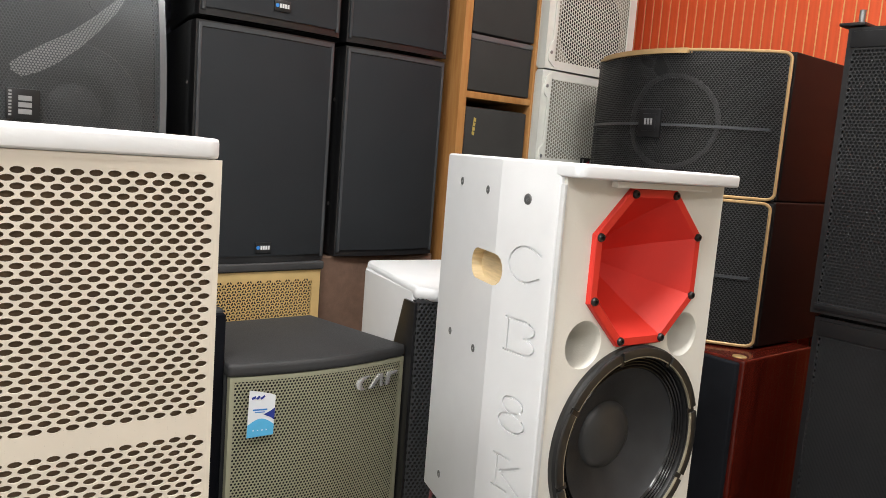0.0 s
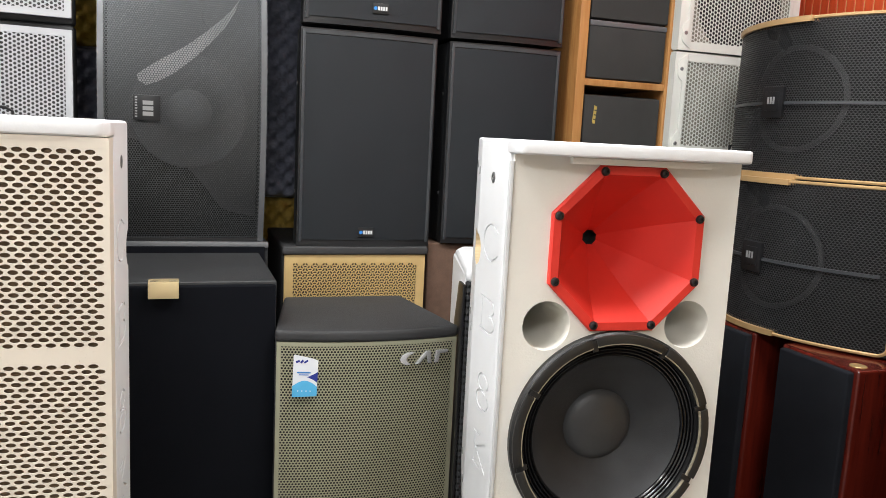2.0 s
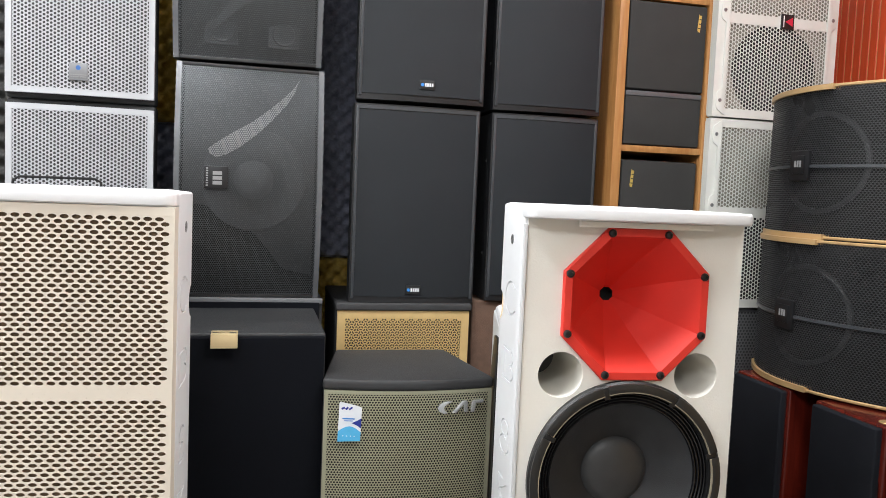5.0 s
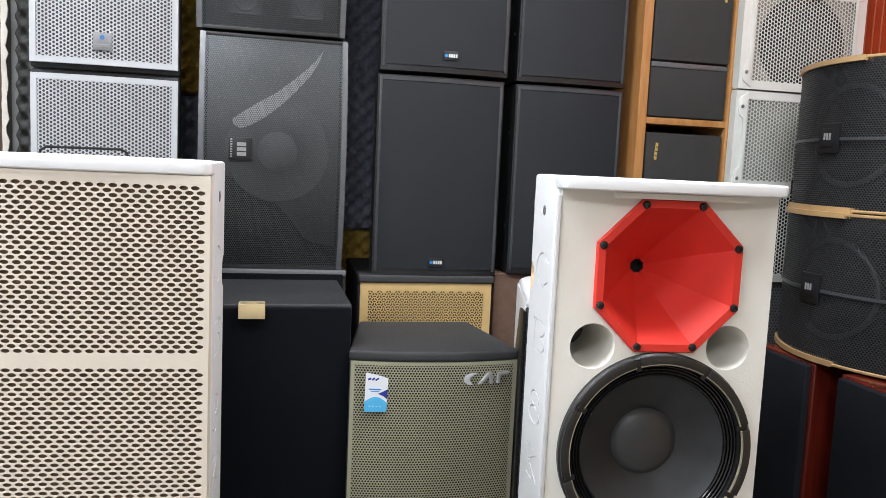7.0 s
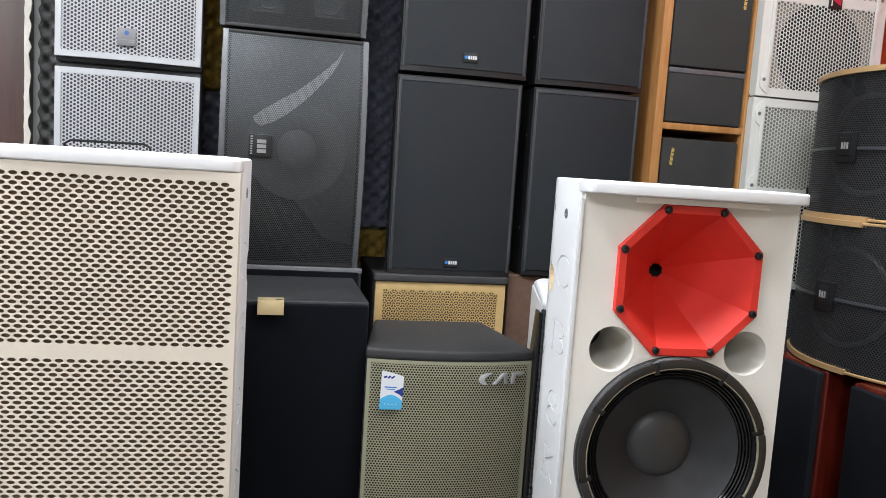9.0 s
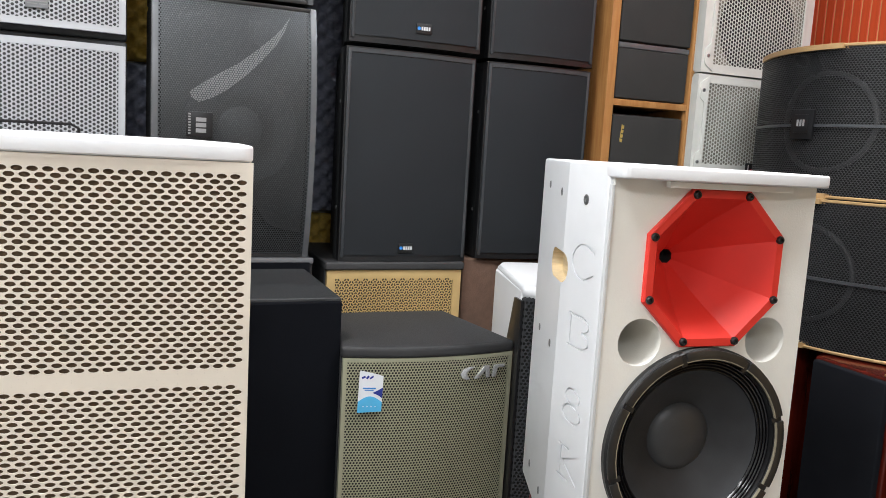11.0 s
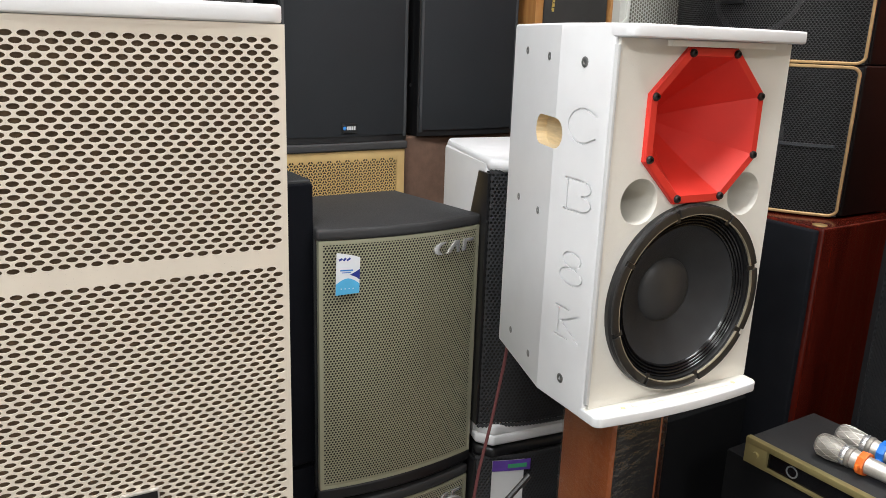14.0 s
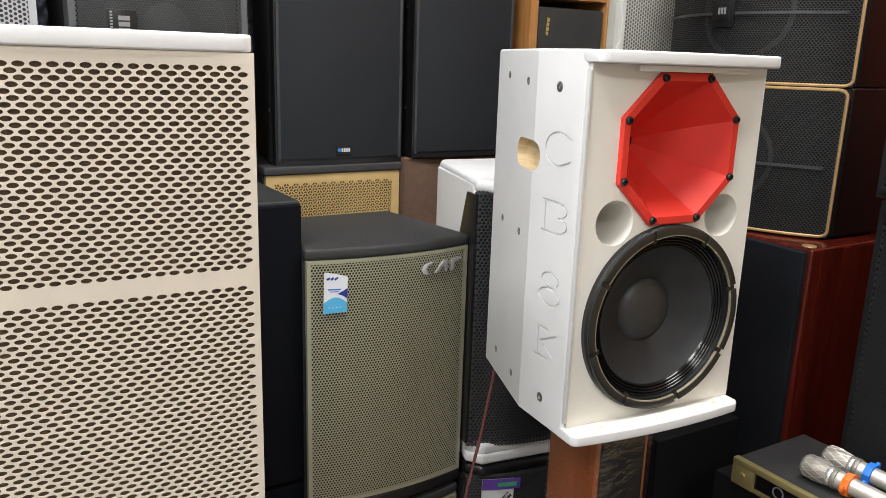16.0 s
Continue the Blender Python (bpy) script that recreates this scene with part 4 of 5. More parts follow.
def card_tag(m):
    t = thing("product_card", "glossy white and blue printed card hung on the grille", "card", m, "printed cards")
    part("sheet", front_plate([(-0.024, 0.0), (0.024, 0.003), (0.024, 0.075), (0.012, 0.079), (-0.022, 0.086), (-0.024, 0.084)], -0.0012, 0.0), CARD, t)
    part("print", front_plate([(-0.024, 0.0), (0.024, 0.003), (0.024, 0.022)] + [(0.024 - 0.048 * i / 8, 0.022 + 0.012 * math.sin(i / 8 * 3.1)) for i in range(1, 9)], -0.0016, -0.0012), SKY_BLUE, t)
    part("print", front_plate([(0.024, 0.030), (0.024, 0.052), (0.016, 0.047), (0.004, 0.041), (0.016, 0.036)], -0.0016, -0.0012), NAVY, t)
    part("bar", join(ribbon([(-0.019, 0.071), (-0.012, 0.074)], 0.004, -0.0017, -0.0012), ribbon([(-0.010, 0.070), (-0.005, 0.075)], 0.004, -0.0017, -0.0012), ribbon([(-0.003, 0.070), (0.004, 0.075)], 0.0035, -0.0017, -0.0012)), NAVY, t)
    part("bar", join(box(-0.016, 0.010, -0.0017, -0.0012, 0.049, 0.0515), box(-0.012, 0.006, -0.0017, -0.0012, 0.045, 0.0465)), BLUE, t)
    part("dots", join(*[box(x, x + 0.002, -0.002, -0.0016, 0.012, 0.014) for x in (-0.014, -0.006, 0.002, 0.010)]), CARD, t)
    return t


CX, CY = 0.7495, 1.213
copy_thing(olive_box(pose(CX, CY, 0.520, 0, 0, -1.0)), pose(CX - 0.004, CY - 0.002, -0.078, 0, 0, -0.5))
card_tag(pose(CX - 0.131, CY - 0.013, 0.975, 0, 1.5, -8))
card_tag(pose(CX - 0.122, CY - 0.016, 0.365, 0, -2, -8))
slab("plinth", CX - 0.17, CX + 0.17, CY, CY + 0.28, FLOOR, -0.078, BLACK_PAINT)


def wedge_box(m, body, label, sticker=False):
    """Moulded speaker: pale shell behind, black bowed mesh front with slanted cheeks."""
    t = thing("moulded_loudspeaker", label, "loudspeaker", m, "moulded loudspeakers")
    w, h, d = 0.37, 0.662, 0.36
    hw = w / 2
    top = [(-hw, 0.02), (-hw + 0.03, -0.012), (hw - 0.03, -0.012), (hw, 0.02), (hw - 0.035, d - 0.05), (hw - 0.06, d), (-hw + 0.06, d), (-hw + 0.035, d - 0.05)]
    part("shell", prism([(-hw, 0.03), (hw, 0.03), (hw - 0.03, d - 0.05), (hw - 0.06, d), (-hw + 0.06, d), (-hw + 0.03, d - 0.05)], 0.02, h - 0.01, 0.01, 3), body, t)
    part("top", prism(top, h - 0.028, h, 0.012, 3), body, t)
    part("foot", join(prism(top, 0.0, 0.027, 0.008, 3), prism([(x * 0.985, y * 0.985 + 0.002) for x, y in top], 0.024, 0.052, 0.008, 3)), body, t)
    cheek = [(0.0, h - 0.03), (0.045, h - 0.03), (0.14, 0.34), (0.15, 0.054), (0.0, 0.054)]
    for s in (-1, 1):
        c = prism(cheek, 0, 0.006, 0.001)
        part("cheek", turned(c, Matrix.Translation((s * (hw + 0.0045) - 0.003, 0.006, 0)) @ Matrix(((0, 0, 1, 0), (1, 0, 0, 0), (0, 1, 0, 0), (0, 0, 0, 1)))), BLACK_PLASTIC, t, "black side cheek")
    bend = bowed(w, 0.035)
    perforated("grille", -hw + 0.002, hw - 0.002, 0.052, h - 0.03, 0.0085, 0.66, MESH_DARK, t, lambda u, v: (u, bend(u, v)[1] + 0.01, v), wall=0.002)
    part("backing", sheet(-hw + 0.002, hw - 0.002, 0.050, h - 0.028, 0.018, bend, 12, 0.012), INSIDE, t)
    if sticker:
        s = part("sticker", sheet(-0.150, -0.075, h - 0.21, h - 0.035, 0.006, bend, 6, 0.001), LIGHT_PRINT, t, "pale printed sheet with a colourful heading")
        part("heading", sheet(-0.150, -0.060, h - 0.062, h - 0.035, 0.0045, bend, 6, 0.001), PURPLE, s)
        part("heading_bar", sheet(-0.115, -0.07, h - 0.054, h - 0.044, 0.003, bend, 4, 0.001), GREEN, s)
    else:
        s = part("sticker", sheet(-0.125, -0.05, h - 0.24, h - 0.045, 0.006, bend, 5, 0.001), LIGHT_PRINT, t, "grey paper sheet with a violet heading")
        part("heading", sheet(-0.125, -0.05, h - 0.08, h - 0.045, 0.0045, bend, 5, 0.001), PURPLE, s)
    return t


wedge_box(pose(1.1234, 1.1535, 0.566, 0, 0, -8), WHITE, "white moulded loudspeaker with a black bowed mesh front")
wedge_box(pose(1.1234, 1.1535, -0.101, 0, 0, -8), BLACK_PLASTIC, "black moulded loudspeaker with a printed sheet on its mesh", True)

# oak shelf unit with small black speakers
t = thing("shelf_unit", "tall oak veneer shelf unit holding small black loudspeakers", "shelf", pose(0, 1.642, FLOOR))
TOP = 2.45 - FLOOR
part("side_panel", box(1.393, 1.420, 0, 0.34, 0, TOP, 0.0015), OAK, t)
part("side_panel", box(1.671, 1.690, 0, 0.34, 0, TOP, 0.0015), OAK, t)
for z in (0.05, 0.72, 1.22, 1.66, 2.09):
    part("shelf_board", box(1.4205, 1.6705, 0.002, 0.33, z - FLOOR - 0.009, z - FLOOR + 0.009, 0.001), OAK, t)
part("back_panel", box(1.4205, 1.6705, 0.331, 0.339, 0, TOP), OAK, t)


def small_box(x, z, w, h, y=1.652, mark=None, strip=False):
    t = thing("bookshelf_loudspeaker", "small black cloth-fronted loudspeaker on an oak shelf", "loudspeaker", pose(x, y, z), "small loudspeakers on the oak shelf")
    part("cabinet", box(-w / 2, w / 2, 0.012, 0.26, 0, h, 0.003), BLACK_PLASTIC, t)
    part("grille", box(-w / 2 + 0.003, w / 2 - 0.003, -0.004, 0.014, 0.003, h - 0.003, 0.005, 3), SHELF_CLOTH, t)
    if strip:
        part("top_edge", box(-w / 2 + 0.003, w / 2 - 0.003, -0.006, 0.013, h - 0.004, h + 0.0105, 0.003), SIDE_GREY, t, "grey bevelled top edge")
    if mark:
        b = join(*[ribbon([(mark[0] - 0.002 + 0.001 * i, mark[1] - 0.024 + 0.0125 * i), (mark[0] - 0.001 + 0.001 * i, mark[1] - 0.0145 + 0.0125 * i)], 0.0068, -0.0052, -0.0042) for i in range(4)],
                 ribbon([(mark[0] - 0.006, mark[1] - 0.020), (mark[0] - 0.002, mark[1] + 0.026)], 0.0016, -0.0052, -0.0042))
        part("gold_mark", b, GOLD_PRINT, t, "gold upright mark")


SX = 1.5455
small_box(SX, 1.229, 0.243, 0.40, mark=(-0.085, 0.345))
small_box(SX, 1.669, 0.246, 0.145, strip=True)
small_box(SX, 1.826, 0.246, 0.252, 1.648, mark=(0.097, 0.20))
small_box(SX, 2.099, 0.246, 0.25)


LUGS = (0.046, 0.30, 0.504)


def ribbed_box(m):
    """Off-white PA speaker: moulded frame with screw lugs, hexagonal mesh with a plain band."""
    t = thing("pa_loudspeaker", "off-white moulded loudspeaker with a white hexagon mesh and red badge", "loudspeaker", m, "off-white stage loudspeakers")
    w, h, d = 0.385, 0.55, 0.36
    hw = w / 2
    part("cabinet", box(-hw, hw, 0.012, d, 0, h, 0.014, 3), MESH_IVORY, t)
    part("frame", frame_plate(-hw - 0.004, hw + 0.004, 0.0, h, 0.024, -0.0035, 0.02), MESH_IVORY, t)
    outer = []
    for z in LUGS:
        outer += [(0.0215, z - 0.034), (0.008, z - 0.024), (0.005, z - 0.014), (0.005, z + 0.014), (0.008, z + 0.024), (0.0215, z + 0.034)]
    for sd in (-1, 1):
        tab = [(sd * (hw - x), z) for x, z in [(0.033, 0.005)] + outer + [(0.033, h - 0.005)]]
        part("grille_edge", front_plate(tab, -0.0075, -0.003, 0.0014), MESH_IVORY, t, "off-white raised edge with screw lugs")
    gap = (0.268, 0.294)
    g = perforated("grille", -hw + 0.028, hw - 0.028, 0.014, h - 0.014, 0.0110, 0.85, MESH_IVORY, t, gap=gap, wall=0.0015, lift=0.003, sides=12, columns=True)
    part("band", box(-hw + 0.026, hw - 0.026, -0.0035, 0.0, 0.267, 0.295), MESH_IVORY, g)
    part("backing", box(-hw + 0.02, hw - 0.02, 0.006, 0.0115, 0.012, h - 0.012), WARM_FOAM, t)
    part("woofer", lathe([(0.138, 0.0055), (0.136, 0.0025), (0.1, 0.004), (0, 0.005)], 40, 0.0, 0.138), INSIDE, t)
    for z in LUGS:
        for sd in (-1, 1):
            screw("bolt", sd * (hw - 0.016), -0.0078, z, 0.0055, t)
    b = part("badge", box(0.005, 0.045, -0.010, -0.0035, 0.262, 0.304, 0.001), BLACK_PLASTIC, t, "black square badge with a red triangle")
    part("triangle", front_plate([(0.040, 0.270), (0.040, 0.296), (0.016, 0.283)], -0.0108, -0.0101), CRIMSON, b)
    part("bar", ribbon([(0.011, 0.267), (0.011, 0.299)], 0.003, -0.0108, -0.0101), LIGHT_PRINT, b)
    return t


copy_thing(ribbed_box(pose(1.872, 1.612, 1.208)), pose(1.872, 1.606, 1.762, 0, 0, -0.5))
t = thing("grey_loudspeaker", "grey loudspeaker with a grey steel mesh under the white ones", "loudspeaker", pose(1.872, 1.62, 0.62))
part("cabinet", box(-0.19, 0.19, 0.01, 0.36, 0, 0.587, 0.01, 3), STEEL_GREY, t)
perforated("grille", -0.18, 0.18, 0.012, 0.575, 0.0105, 0.6, STEEL_GREY, t, wall=0.001)
part("backing", box(-0.182, 0.182, 0.004, 0.0095, 0.01, 0.577), GREY_IN, t)
plain_box(pose(1.872, 1.63, FLOOR), 0.37, 0.709, 0.36)


# ---- the side stack: bowed karaoke boxes on mahogany towers ----
def karaoke_box(m):
    t = thing("karaoke_loudspeaker", "dark brown karaoke loudspeaker with bowed black mesh and tan-gold trim", "loudspeaker", m, "karaoke loudspeakers")
    w, h, d, dep = 0.585, 0.3575, 0.40, 0.130
    hw, bend = w / 2, bowed(w, dep)
    part("cabinet", box(-hw + 0.003, hw - 0.003, 0.018, d, 0.0, h + 0.0022, 0.006, 3), DARK_WOOD, t, "dark brown vinyl cabinet")
    plan = bow_plan(w - 0.016, dep - 0.010, 0.02, 20)
    part("core", prism([(x, y + (0.006 if y < 0.01 else 0)) for x, y in plan], 0.003, h - 0.003), INSIDE, t)
    q, e, rr = [], 0.003, 0.016
    for sx, sz, a0 in ((1, 1, 0), (-1, 1, 90), (-1, -1, 180), (1, -1, 270)):
        ox, oz = sx * (hw - e - rr), h / 2 + sz * (h / 2 - e - rr)
        q += arc(ox, oz, rr, rr, a0, a0 + 90, 5)
        if a0 in (0, 180):
            q += [(ox - sx * 2 * (hw - e - rr) * i / 20, oz + sz * rr) for i in range(1, 20)]
    cut = q.index(min(q, key=lambda p: (round(p[1], 5), p[0])))
    path = [p for p in q[cut:] + q[:cut] if p[0] > -hw + e + rr - 0.001]
    rim = tube([bend(u, v) for u, v in path], 0.0040, 6)
    part("trim", rim, GOLD_TRIM, t, "tan-gold rim")
    for z0, z1 in ((h - 0.011, h + 0.0015), (-0.0015, 0.011)):
        part("trim_block", sheet(-0.235, 0.085, z0, z1, -0.008, bend, 20, 0.022), GOLD_TRIM, t, "raised tan-gold strip")
    perforated("grille", -hw + 0.006, hw - 0.006, 0.006, h - 0.006, 0.0070, 0.80, MESH_KARAOKE, t, bend, squash=0.84, wall=0.0020)
    y = bend(0, 0)[1]
    zc = h * 0.475
    # crease as a grey strip; its dark line and highlight are in the colour
    part("crease", join(sheet(-hw + 0.01, -0.035, zc - 0.0035, zc + 0.0035, -0.005, bend, 14, 0.006), sheet(0.035, hw - 0.024, zc - 0.0035, zc + 0.0035, -0.005, bend, 14, 0.006)), BEAD, t, "crease across the mesh, its line and highlight set in grey")
    b = part("badge", box(-0.033, 0.033, y - 0.006, y + 0.004, zc - 0.034, zc + 0.038, 0.003), BLACK_PLASTIC, t, "black square badge with pale bars")
    part("plate", box(-0.022, 0.022, y - 0.009, y - 0.005, zc - 0.018, zc + 0.026, 0.002), BLACK_PLASTIC, b)
    part("bars", join(*[box(-0.012 + i * 0.009, -0.006 + i * 0.009, y - 0.0096, y - 0.0091, zc - 0.002, zc + 0.014) for i in range(3)]), DIM_PRINT, b)
    for cx, cz, r in ((0.048, h * 0.5, 0.115), (0.215, h * 0.72, 0.05), (0.215, h * 0.26, 0.05)):
        loop = [bend(cx + r * math.cos(a * math.pi / 16), 0)[:2] + (cz + r * math.sin(a * math.pi / 16),) for a in range(33)]
        part("driver", tube([(x, y + (0.009 if r > 0.1 else 0.011), z) for x, y, z in loop], 0.0065 if r > 0.1 else 0.0035, 6), DRIVER_RING if r > 0.1 else INSIDE, t, "driver ring seen faintly behind the mesh")
    return t


copy_thing(karaoke_box(pose(1.822, 1.229, 1.4395, 0, 0, -90)), pose(1.806, 1.222, 1.0790, 0, 0, -91.5))


def tower(m):
    t = thing("tower_loudspeaker", "polished mahogany tower loudspeaker with a blue-black cloth front", "loudspeaker", m, "mahogany tower loudspeakers")
    w, h, d = 0.212, 1.074 - FLOOR, 0.34
    hw = w / 2
    part("cabinet", box(-hw, hw, 0.006, d, 0, h, 0.008, 4), MAHOGANY, t)
    part("grille", box(-hw + 0.009, hw - 0.011, -0.010, 0.01, 0.05, h - 0.006, 0.007, 3), TOWER_CLOTH, t)
    part("plaque", turned(lathe([(0, -0.0015), (0.016, -0.0015), (0.017, 0)], 24), pose(hw - 0.03, 0.035, h + 0.0005, -90, 0, 0)), GOLD, t, "small gold oval plaque on the top")
    return t


tower(pose(1.664, 1.285, FLOOR, 0, 0, -90))
tower(pose(1.664, 0.987, FLOOR, 0, 0, -90))


def stage_box(m, h, label="black stage loudspeaker with a hexagon steel mesh"):
    t = thing("stage_loudspeaker", label, "loudspeaker", m, "black stage loudspeakers")
    w, d = 0.45, 0.42
    hw = w / 2
    part("cabinet", box(-hw, hw, 0.012, d, 0, h, 0.008, 3), BLACK_PAINT, t)
    part("frame", frame_plate(-hw + 0.001, hw - 0.001, 0.003, h - 0.003, 0.0115, -0.0008, 0.014), BLACK_PLASTIC, t)
    for z0, z1 in ((0.010, 0.024), (h - 0.042, h - 0.010)):
        part("rail", box(-hw + 0.008, hw - 0.008, -0.004, 0.004, z0, z1, 0.003), BLACK_PLASTIC, t, "plain black rail of the mesh front")
    perforated("grille", -hw + 0.012, hw - 0.012, 0.026, h - 0.046, 0.0079, 0.70, MESH_STAGE, t, lambda u, v: (min(max(u, -hw + 0.009), hw - 0.009), 0.0, min(max(v, 0.02), h - 0.04)), wall=0.0025)
    part("backing", box(-hw + 0.014, hw - 0.014, 0.005, 0.0115, 0.016, h - 0.018), INSIDE, t)
    return t


stage_box(pose(1.612, 0.500, 1.226, 0, 0, -90), 0.580)
stage_box(pose(1.622, 0.492, 0.625, 0, 0, -90), 0.599)
stage_box(pose(1.620, 0.500, FLOOR, 0, 0, -90), 0.712)
t = thing("eye_bolt", "black steel rigging eye bolt on the cabinet's corner", "bracket", pose(1.635, 0.712, 1.8065))
part("plate", box(-0.03, 0.02, -0.02, 0.03, -0.0005, 0.006, 0.002), BLACK_PLASTIC, t)
part("stem", turned(lathe([(0, 0), (0.006, 0), (0.006, 0.03), (0, 0.03)], 12), pose(0, 0, 0.034, -90, 0, 0)), SCREW, t)

t = plain_box(pose(1.338, 1.172, FLOOR, 0, 0, -90), 0.375, 0.62 - FLOOR, 0.29, MATT_BLACK, label="black loudspeaker with dark cloth front in the gap")
# equipment by the towers: black rack box, slim amplifier, two microphones
t = thing("rack_box", "black equipment box under the amplifier", "box", pose(1.48, 0.5, FLOOR))
part("body", box(-0.122, 0.115, -0.29, 0.333, 0, 0.622 - FLOOR, 0.006), MATT_BLACK, t)
t = thing("amplifier", "slim black amplifier with a champagne-gold front edge", "amplifier", pose(1.350, 0.555, 0.6225, 0, 0, -90))
part("case", box(-0.225, 0.225, 0.012, 0.23, 0.002, 0.056, 0.003), BLACK_PAINT, t)
part("front_panel", join(box(-0.228, 0.228, -0.004, 0.012, 0.044, 0.058, 0.003), box(-0.228, -0.175, -0.003, 0.012, 0.0, 0.046, 0.002), box(-0.228, 0.228, -0.002, 0.012, 0.0, 0.008, 0.002)), OLIVE_GOLD, t, "olive-gold front panel")
part("window", box(-0.175, 0.22, 0.004, 0.012, 0.008, 0.044), RUBBER, t, "dark glossy display window")
part("knob", lathe([(0, -0.007), (0.006, -0.007), (0.007, -0.003), (0.007, 0.004)], 20, -0.200, 0.026), OLIVE_GOLD, t)
part("dial", lathe([(0.013, 0.0035), (0.013, 0.0025), (0.010, 0.0025), (0.010, 0.0035)], 24, -0.12, 0.026), BADGE_GREY, t)


def microphone(m, ring, label):
    t = thing("microphone", label, "microphone", m, "wireless microphones")
    part("handle", lathe([(0, 0.235), (0.014, 0.235), (0.0155, 0.2), (0.0175, 0.075), (0.019, 0.062), (0.0190, 0.06)], 28), NICKEL, t, "brushed nickel handle")
    part("collar", lathe([(0.0200, 0.050), (0.0212, 0.047), (0.0212, 0.043), (0.0202, 0.040)], 28), CHROME, t)
    knurl = lathe([(0.0188, 0.0605), (0.0206, 0.059), (0.0214, 0.055), (0.0206, 0.051), (0.0190, 0.0505)], 40)
    part("knurled_ring", knurl, MESH_STEEL, t, "knurled steel ring")
    prof = [(0.0200, 0.040), (0.0232, 0.022), (0.0240, 0.008), (0.0225, -0.006), (0.0165, -0.0125), (0.007, -0.0145), (0, -0.015)]
    part("head", lathe(prof, 28), MESH_STEEL, t, "steel mesh head")
    for i in range(20):
        a = 2 * math.pi * (i // 2) / 10
        pts = []
        for k in range(11):
            u = k / 10 * (len(prof) - 1.2)
            j = int(u)
            r = prof[j][0] + (prof[j + 1][0] - prof[j][0]) * (u - j)
            y = prof[j][1] + (prof[j + 1][1] - prof[j][1]) * (u - j)
            tw = a + k * (0.16 if i % 2 else -0.16)
            pts.append((r * math.cos(tw) * 1.005, y, r * math.sin(tw) * 1.005))
        part("mesh_wire", tube(pts, 0.0006, 4), NICKEL, t)
    part("ring", join(lathe([(0.018, 0.088), (0.0235, 0.088), (0.0245, 0.081), (0.0235, 0.074), (0.0185, 0.074)], 8), box(-0.032, 0.032, 0.077, 0.085, -0.006, 0.006, 0.003)), ring, t, "coloured rubber anti-roll ring")
    return t


microphone(pose(1.412, 0.652, 0.7055, -0.6, 0, 182), ORANGE, "silver microphone with an orange rubber ring, lying on the amplifier")
microphone(pose(1.486, 0.655, 0.7055, -0.6, 30, 183), BLUE_RUBBER, "silver microphone with a blue rubber ring, lying on the amplifier")

t = thing("lilac_packet", "small lilac printed packet with a cream edge, standing on the amplifier", "packet", pose(1.372, 0.452, 0.681, 0, 0, -62))
part("body", box(-0.04, 0.04, 0.0, 0.022, 0, 0.050, 0.002), LILAC, t)
part("edge", box(-0.0415, -0.0402, 0.0, 0.022, 0.001, 0.049), CAULK, t, "cream edge")

# ---- left side: black horn speaker and amplifier ----
t = thing("stage_horn_loudspeaker", "black moulded stage loudspeaker with a large horn and meshed woofer", "loudspeaker", pose(-0.006, 1.25, 0.615))
h, hw = 0.752, 0.19
part("cabinet", join(box(-hw, hw, 0.012, 0.345, 0, 0.3985, 0.006, 3), box(-hw, hw, 0.128, 0.345, 0.3986, h, 0.006, 3)), BLACK_PLASTIC, t)
for nm, bx in (("panel_rail", (-hw + 0.002, hw - 0.002, 0.004, 0.034)), ("panel_rail", (-hw + 0.002, hw - 0.002, 0.365, 0.395)), ("panel_stile", (-hw + 0.002, -hw + 0.032, 0.0345, 0.3645)), ("panel_stile", (hw - 0.032, hw - 0.002, 0.0345, 0.3645))):
    part(nm, box(bx[0], bx[1], -0.004, 0.0118, bx[2], bx[3], 0.002), BLACK_PLASTIC, t)
perforated("grille", -hw + 0.028, hw - 0.028, 0.03, 0.372, 0.0102, 0.62, MESH_BLACK, t, bowed(0.36, 0.012), wall=0.002)
part("backing", box(-hw + 0.02, hw - 0.02, 0.006, 0.012, 0.02, 0.385), INSIDE, t)
bm = bmesh.new()
loops = []
for sx, sz, y in ((0.189, 0.172, 0.1275), (0.189, 0.172, -0.006), (0.184, 0.168, -0.011), (0.145, 0.150, -0.012), (0.132, 0.139, -0.004), (0.055, 0.070, 0.085), (0.030, 0.055, 0.118)):
    loops.append([bm.verts.new((sx * a, y, 0.570 + sz * b)) for a, b in ((-1, -0.92), (-0.5, -1), (0.5, -1), (1, -0.92), (1, 0.92), (0.5, 1), (-0.5, 1), (-1, 0.92))])
for u, v in zip(loops, loops[1:]):
    for i in range(8):
        bm.faces.new((u[i], u[(i + 1) % 8], v[(i + 1) % 8], v[i]))
bm.faces.new(loops[-1])
horn = part("horn", bm, HORN_BLACK, t, "black moulded horn flare", smooth=0.3)
lbl = part("label", box(-0.168, -0.148, -0.0145, -0.012, 0.50, 0.615), RUBBER, t, "dark printed label strip")
part("bar", join(*[box(-0.163, -0.157, -0.0151, -0.0146, 0.515 + 0.0085 * i, 0.5205 + 0.0085 * i) for i in range(10)]), LIGHT_PRINT, lbl)
part("bar", box(-0.166, -0.155, -0.0151, -0.0146, 0.502, 0.511), CRIMSON, lbl)
for x, z in ((-0.155, 0.475), (-0.172, 0.36), (-0.165, 0.03)):
    screw("bolt", x, -0.0125 if z > 0.4 else -0.0045, z, 0.005, t)
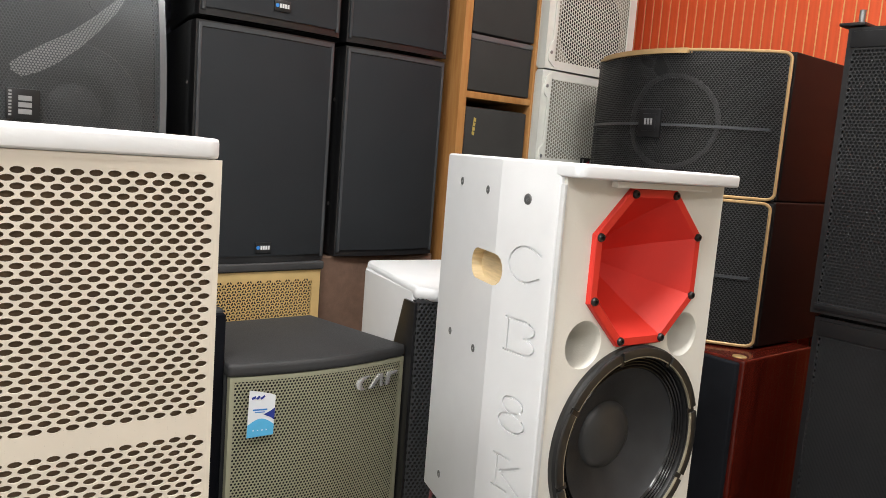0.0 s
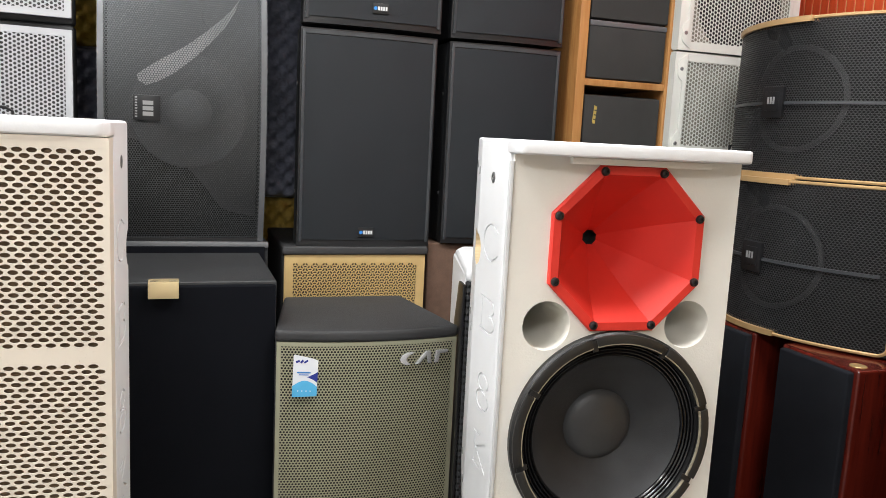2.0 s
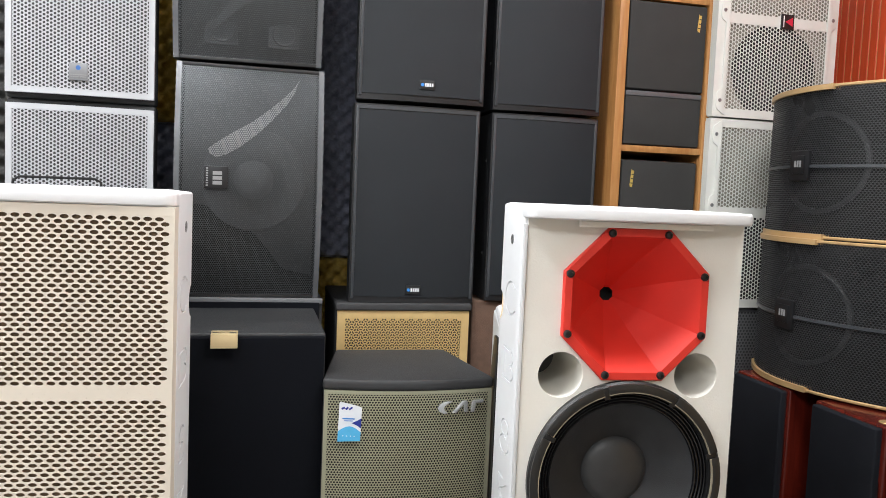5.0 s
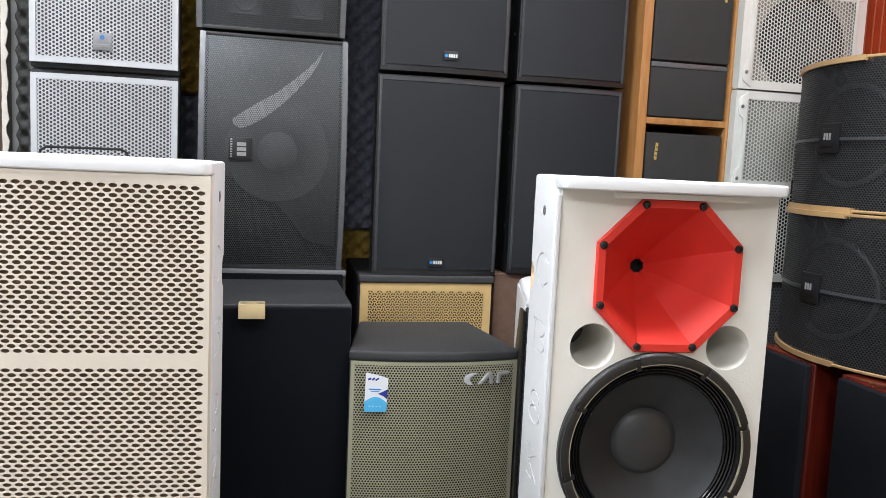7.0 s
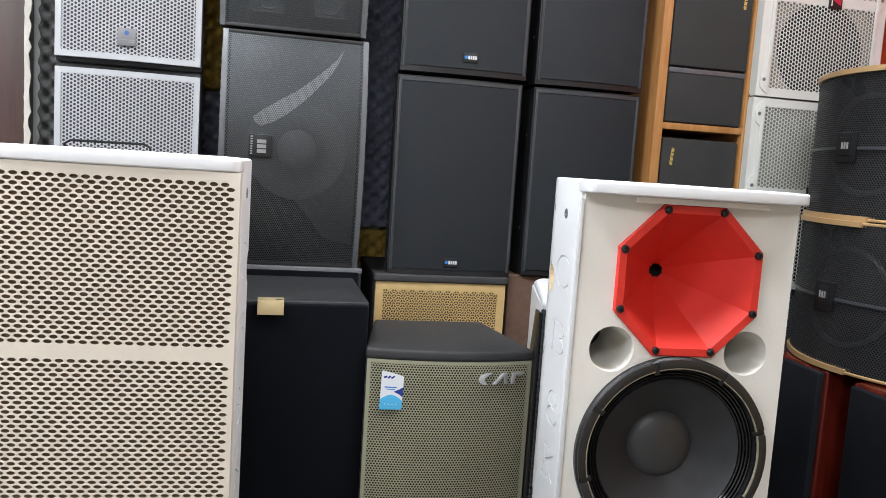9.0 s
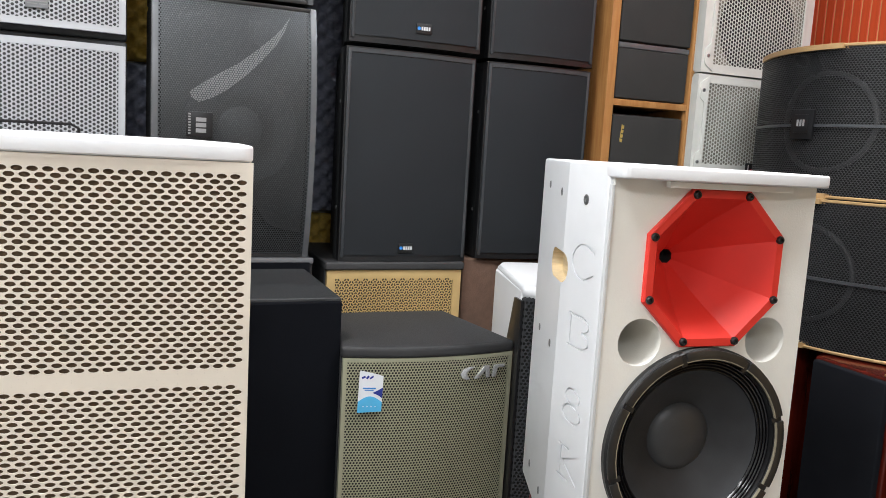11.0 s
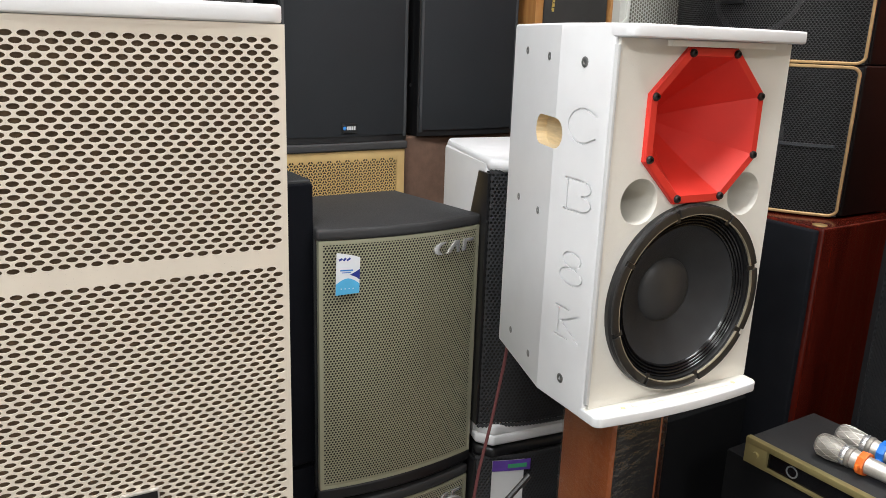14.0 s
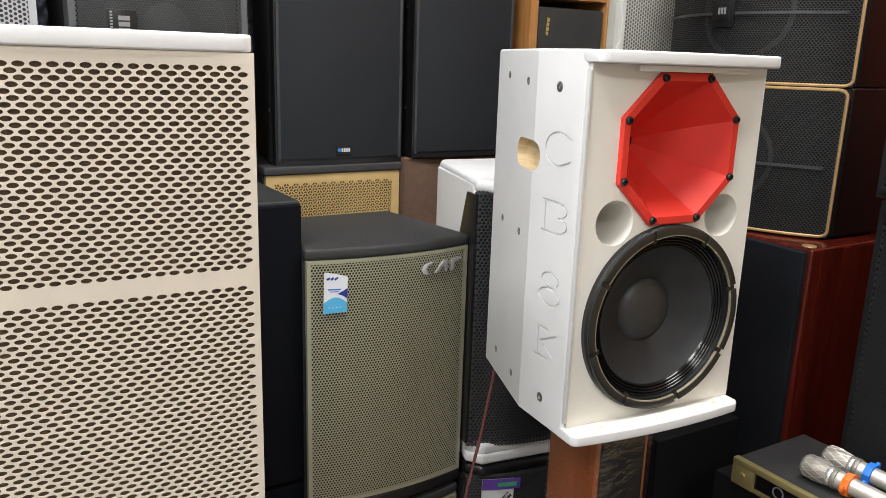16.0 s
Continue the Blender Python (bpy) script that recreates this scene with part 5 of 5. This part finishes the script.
plain_box(pose(-0.02, 1.262, FLOOR), 0.37, 0.703, 0.34)
t = thing("mixing_amplifier", "black amplifier with a silver-framed window and wire grip", "amplifier", pose(-0.02, 1.258, 1.3675))
part("case", box(-0.19, 0.19, 0.006, 0.33, 0, 0.10, 0.004), BLACK_PAINT, t)
w_ = part("window", box(-0.105, 0.03, -0.002, 0.008, 0.022, 0.072), RUBBER, t, "dark glossy window")
part("window_frame", frame_plate(-0.100, 0.037, 0.018, 0.078, 0.010, -0.006, 0.008), SILVER, w_, "silver window frame")
part("grip", tube([(-0.075, 0.16, 0.10), (-0.072, 0.16, 0.132), (-0.06, 0.16, 0.14), (0.09, 0.16, 0.141), (0.103, 0.16, 0.134), (0.106, 0.16, 0.10)], 0.003), BLACK_PLASTIC, t, "thin black wire grip")
for x in (-0.16, -0.14, 0.07, 0.1, 0.13):
    part("knob", lathe([(0, -0.010), (0.008, -0.010), (0.009, 0.006)], 16, x, 0.05), NICKEL, t)
part("vent_strip", box(-0.188, 0.188, -0.003, 0.006, 0.088, 0.098, 0.002), NICKEL, t)

t = thing("wooden_cabinet", "light brown wooden cabinet beside the black loudspeaker", "cabinet", pose(-0.345, 1.262, FLOOR))
part("body", box(-0.115, 0.115, 0, 0.3, 0, 0.86 - FLOOR, 0.004), OAK, t)
part("door", box(-0.108, 0.108, -0.016, -0.001, 0.02, 0.84 - FLOOR, 0.003), OAK, t)
# cable and stand in front of the stack
t = thing("cable", "thin red-brown cable hanging behind the white loudspeaker", "cable", pose(0, 0, 0))
part("cord", tube([(1.00, 1.135, 1.0), (0.972, 1.128, 0.88), (0.955, 1.12, 0.80), (0.925, 1.112, 0.68), (0.89, 1.105, 0.56), (0.868, 1.095, 0.47), (0.855, 1.08, 0.30), (0.855, 1.06, 0.05), (0.86, 1.05, FLOOR + 0.012), (0.90, 1.04, FLOOR + 0.004), (0.98, 1.03, FLOOR + 0.004)], 0.0035), CABLE, t)
t = thing("music_stand", "folded grey and chrome stand leaning by the loudspeakers", "stand", pose(0, 0, 0))
part("rod", tube([(0.56, 0.82, FLOOR), (0.62, 0.81, 0.60), (0.655, 0.80, 0.655), (0.775, 0.80, 0.745)], 0.005), GASKET, t, "grey metal rod")
part("loop", tube([(0.60, 0.86, FLOOR)] + [(0.655 - 0.036 * math.cos(radians(a)), 0.86, 0.655 + 0.05 * math.sin(radians(a))) for a in range(0, 181, 18)] + [(0.70, 0.86, FLOOR)], 0.0035), SCREW, t, "dark chrome wire loop")

# red plank wall with gold joints
plank_data = None
PITCH = 0.0345
for i in range(66):
    y = Y1 - 0.02 - i * PITCH
    if plank_data is None:
        first = part("plank", box(-0.003, 0.0, -PITCH / 2 + 0.0019, PITCH / 2 - 0.0019, FLOOR + 0.001, CEIL - 0.001, 0.0012, 1), RED_WOOD, wall_east, smooth=0)
        plank_data, ob = first.data, first
    else:
        ob = new("plank", plank_data)
        ob.parent = wall_east
    ob.location = (X1 - 0.0005, y - PITCH / 2, 0)
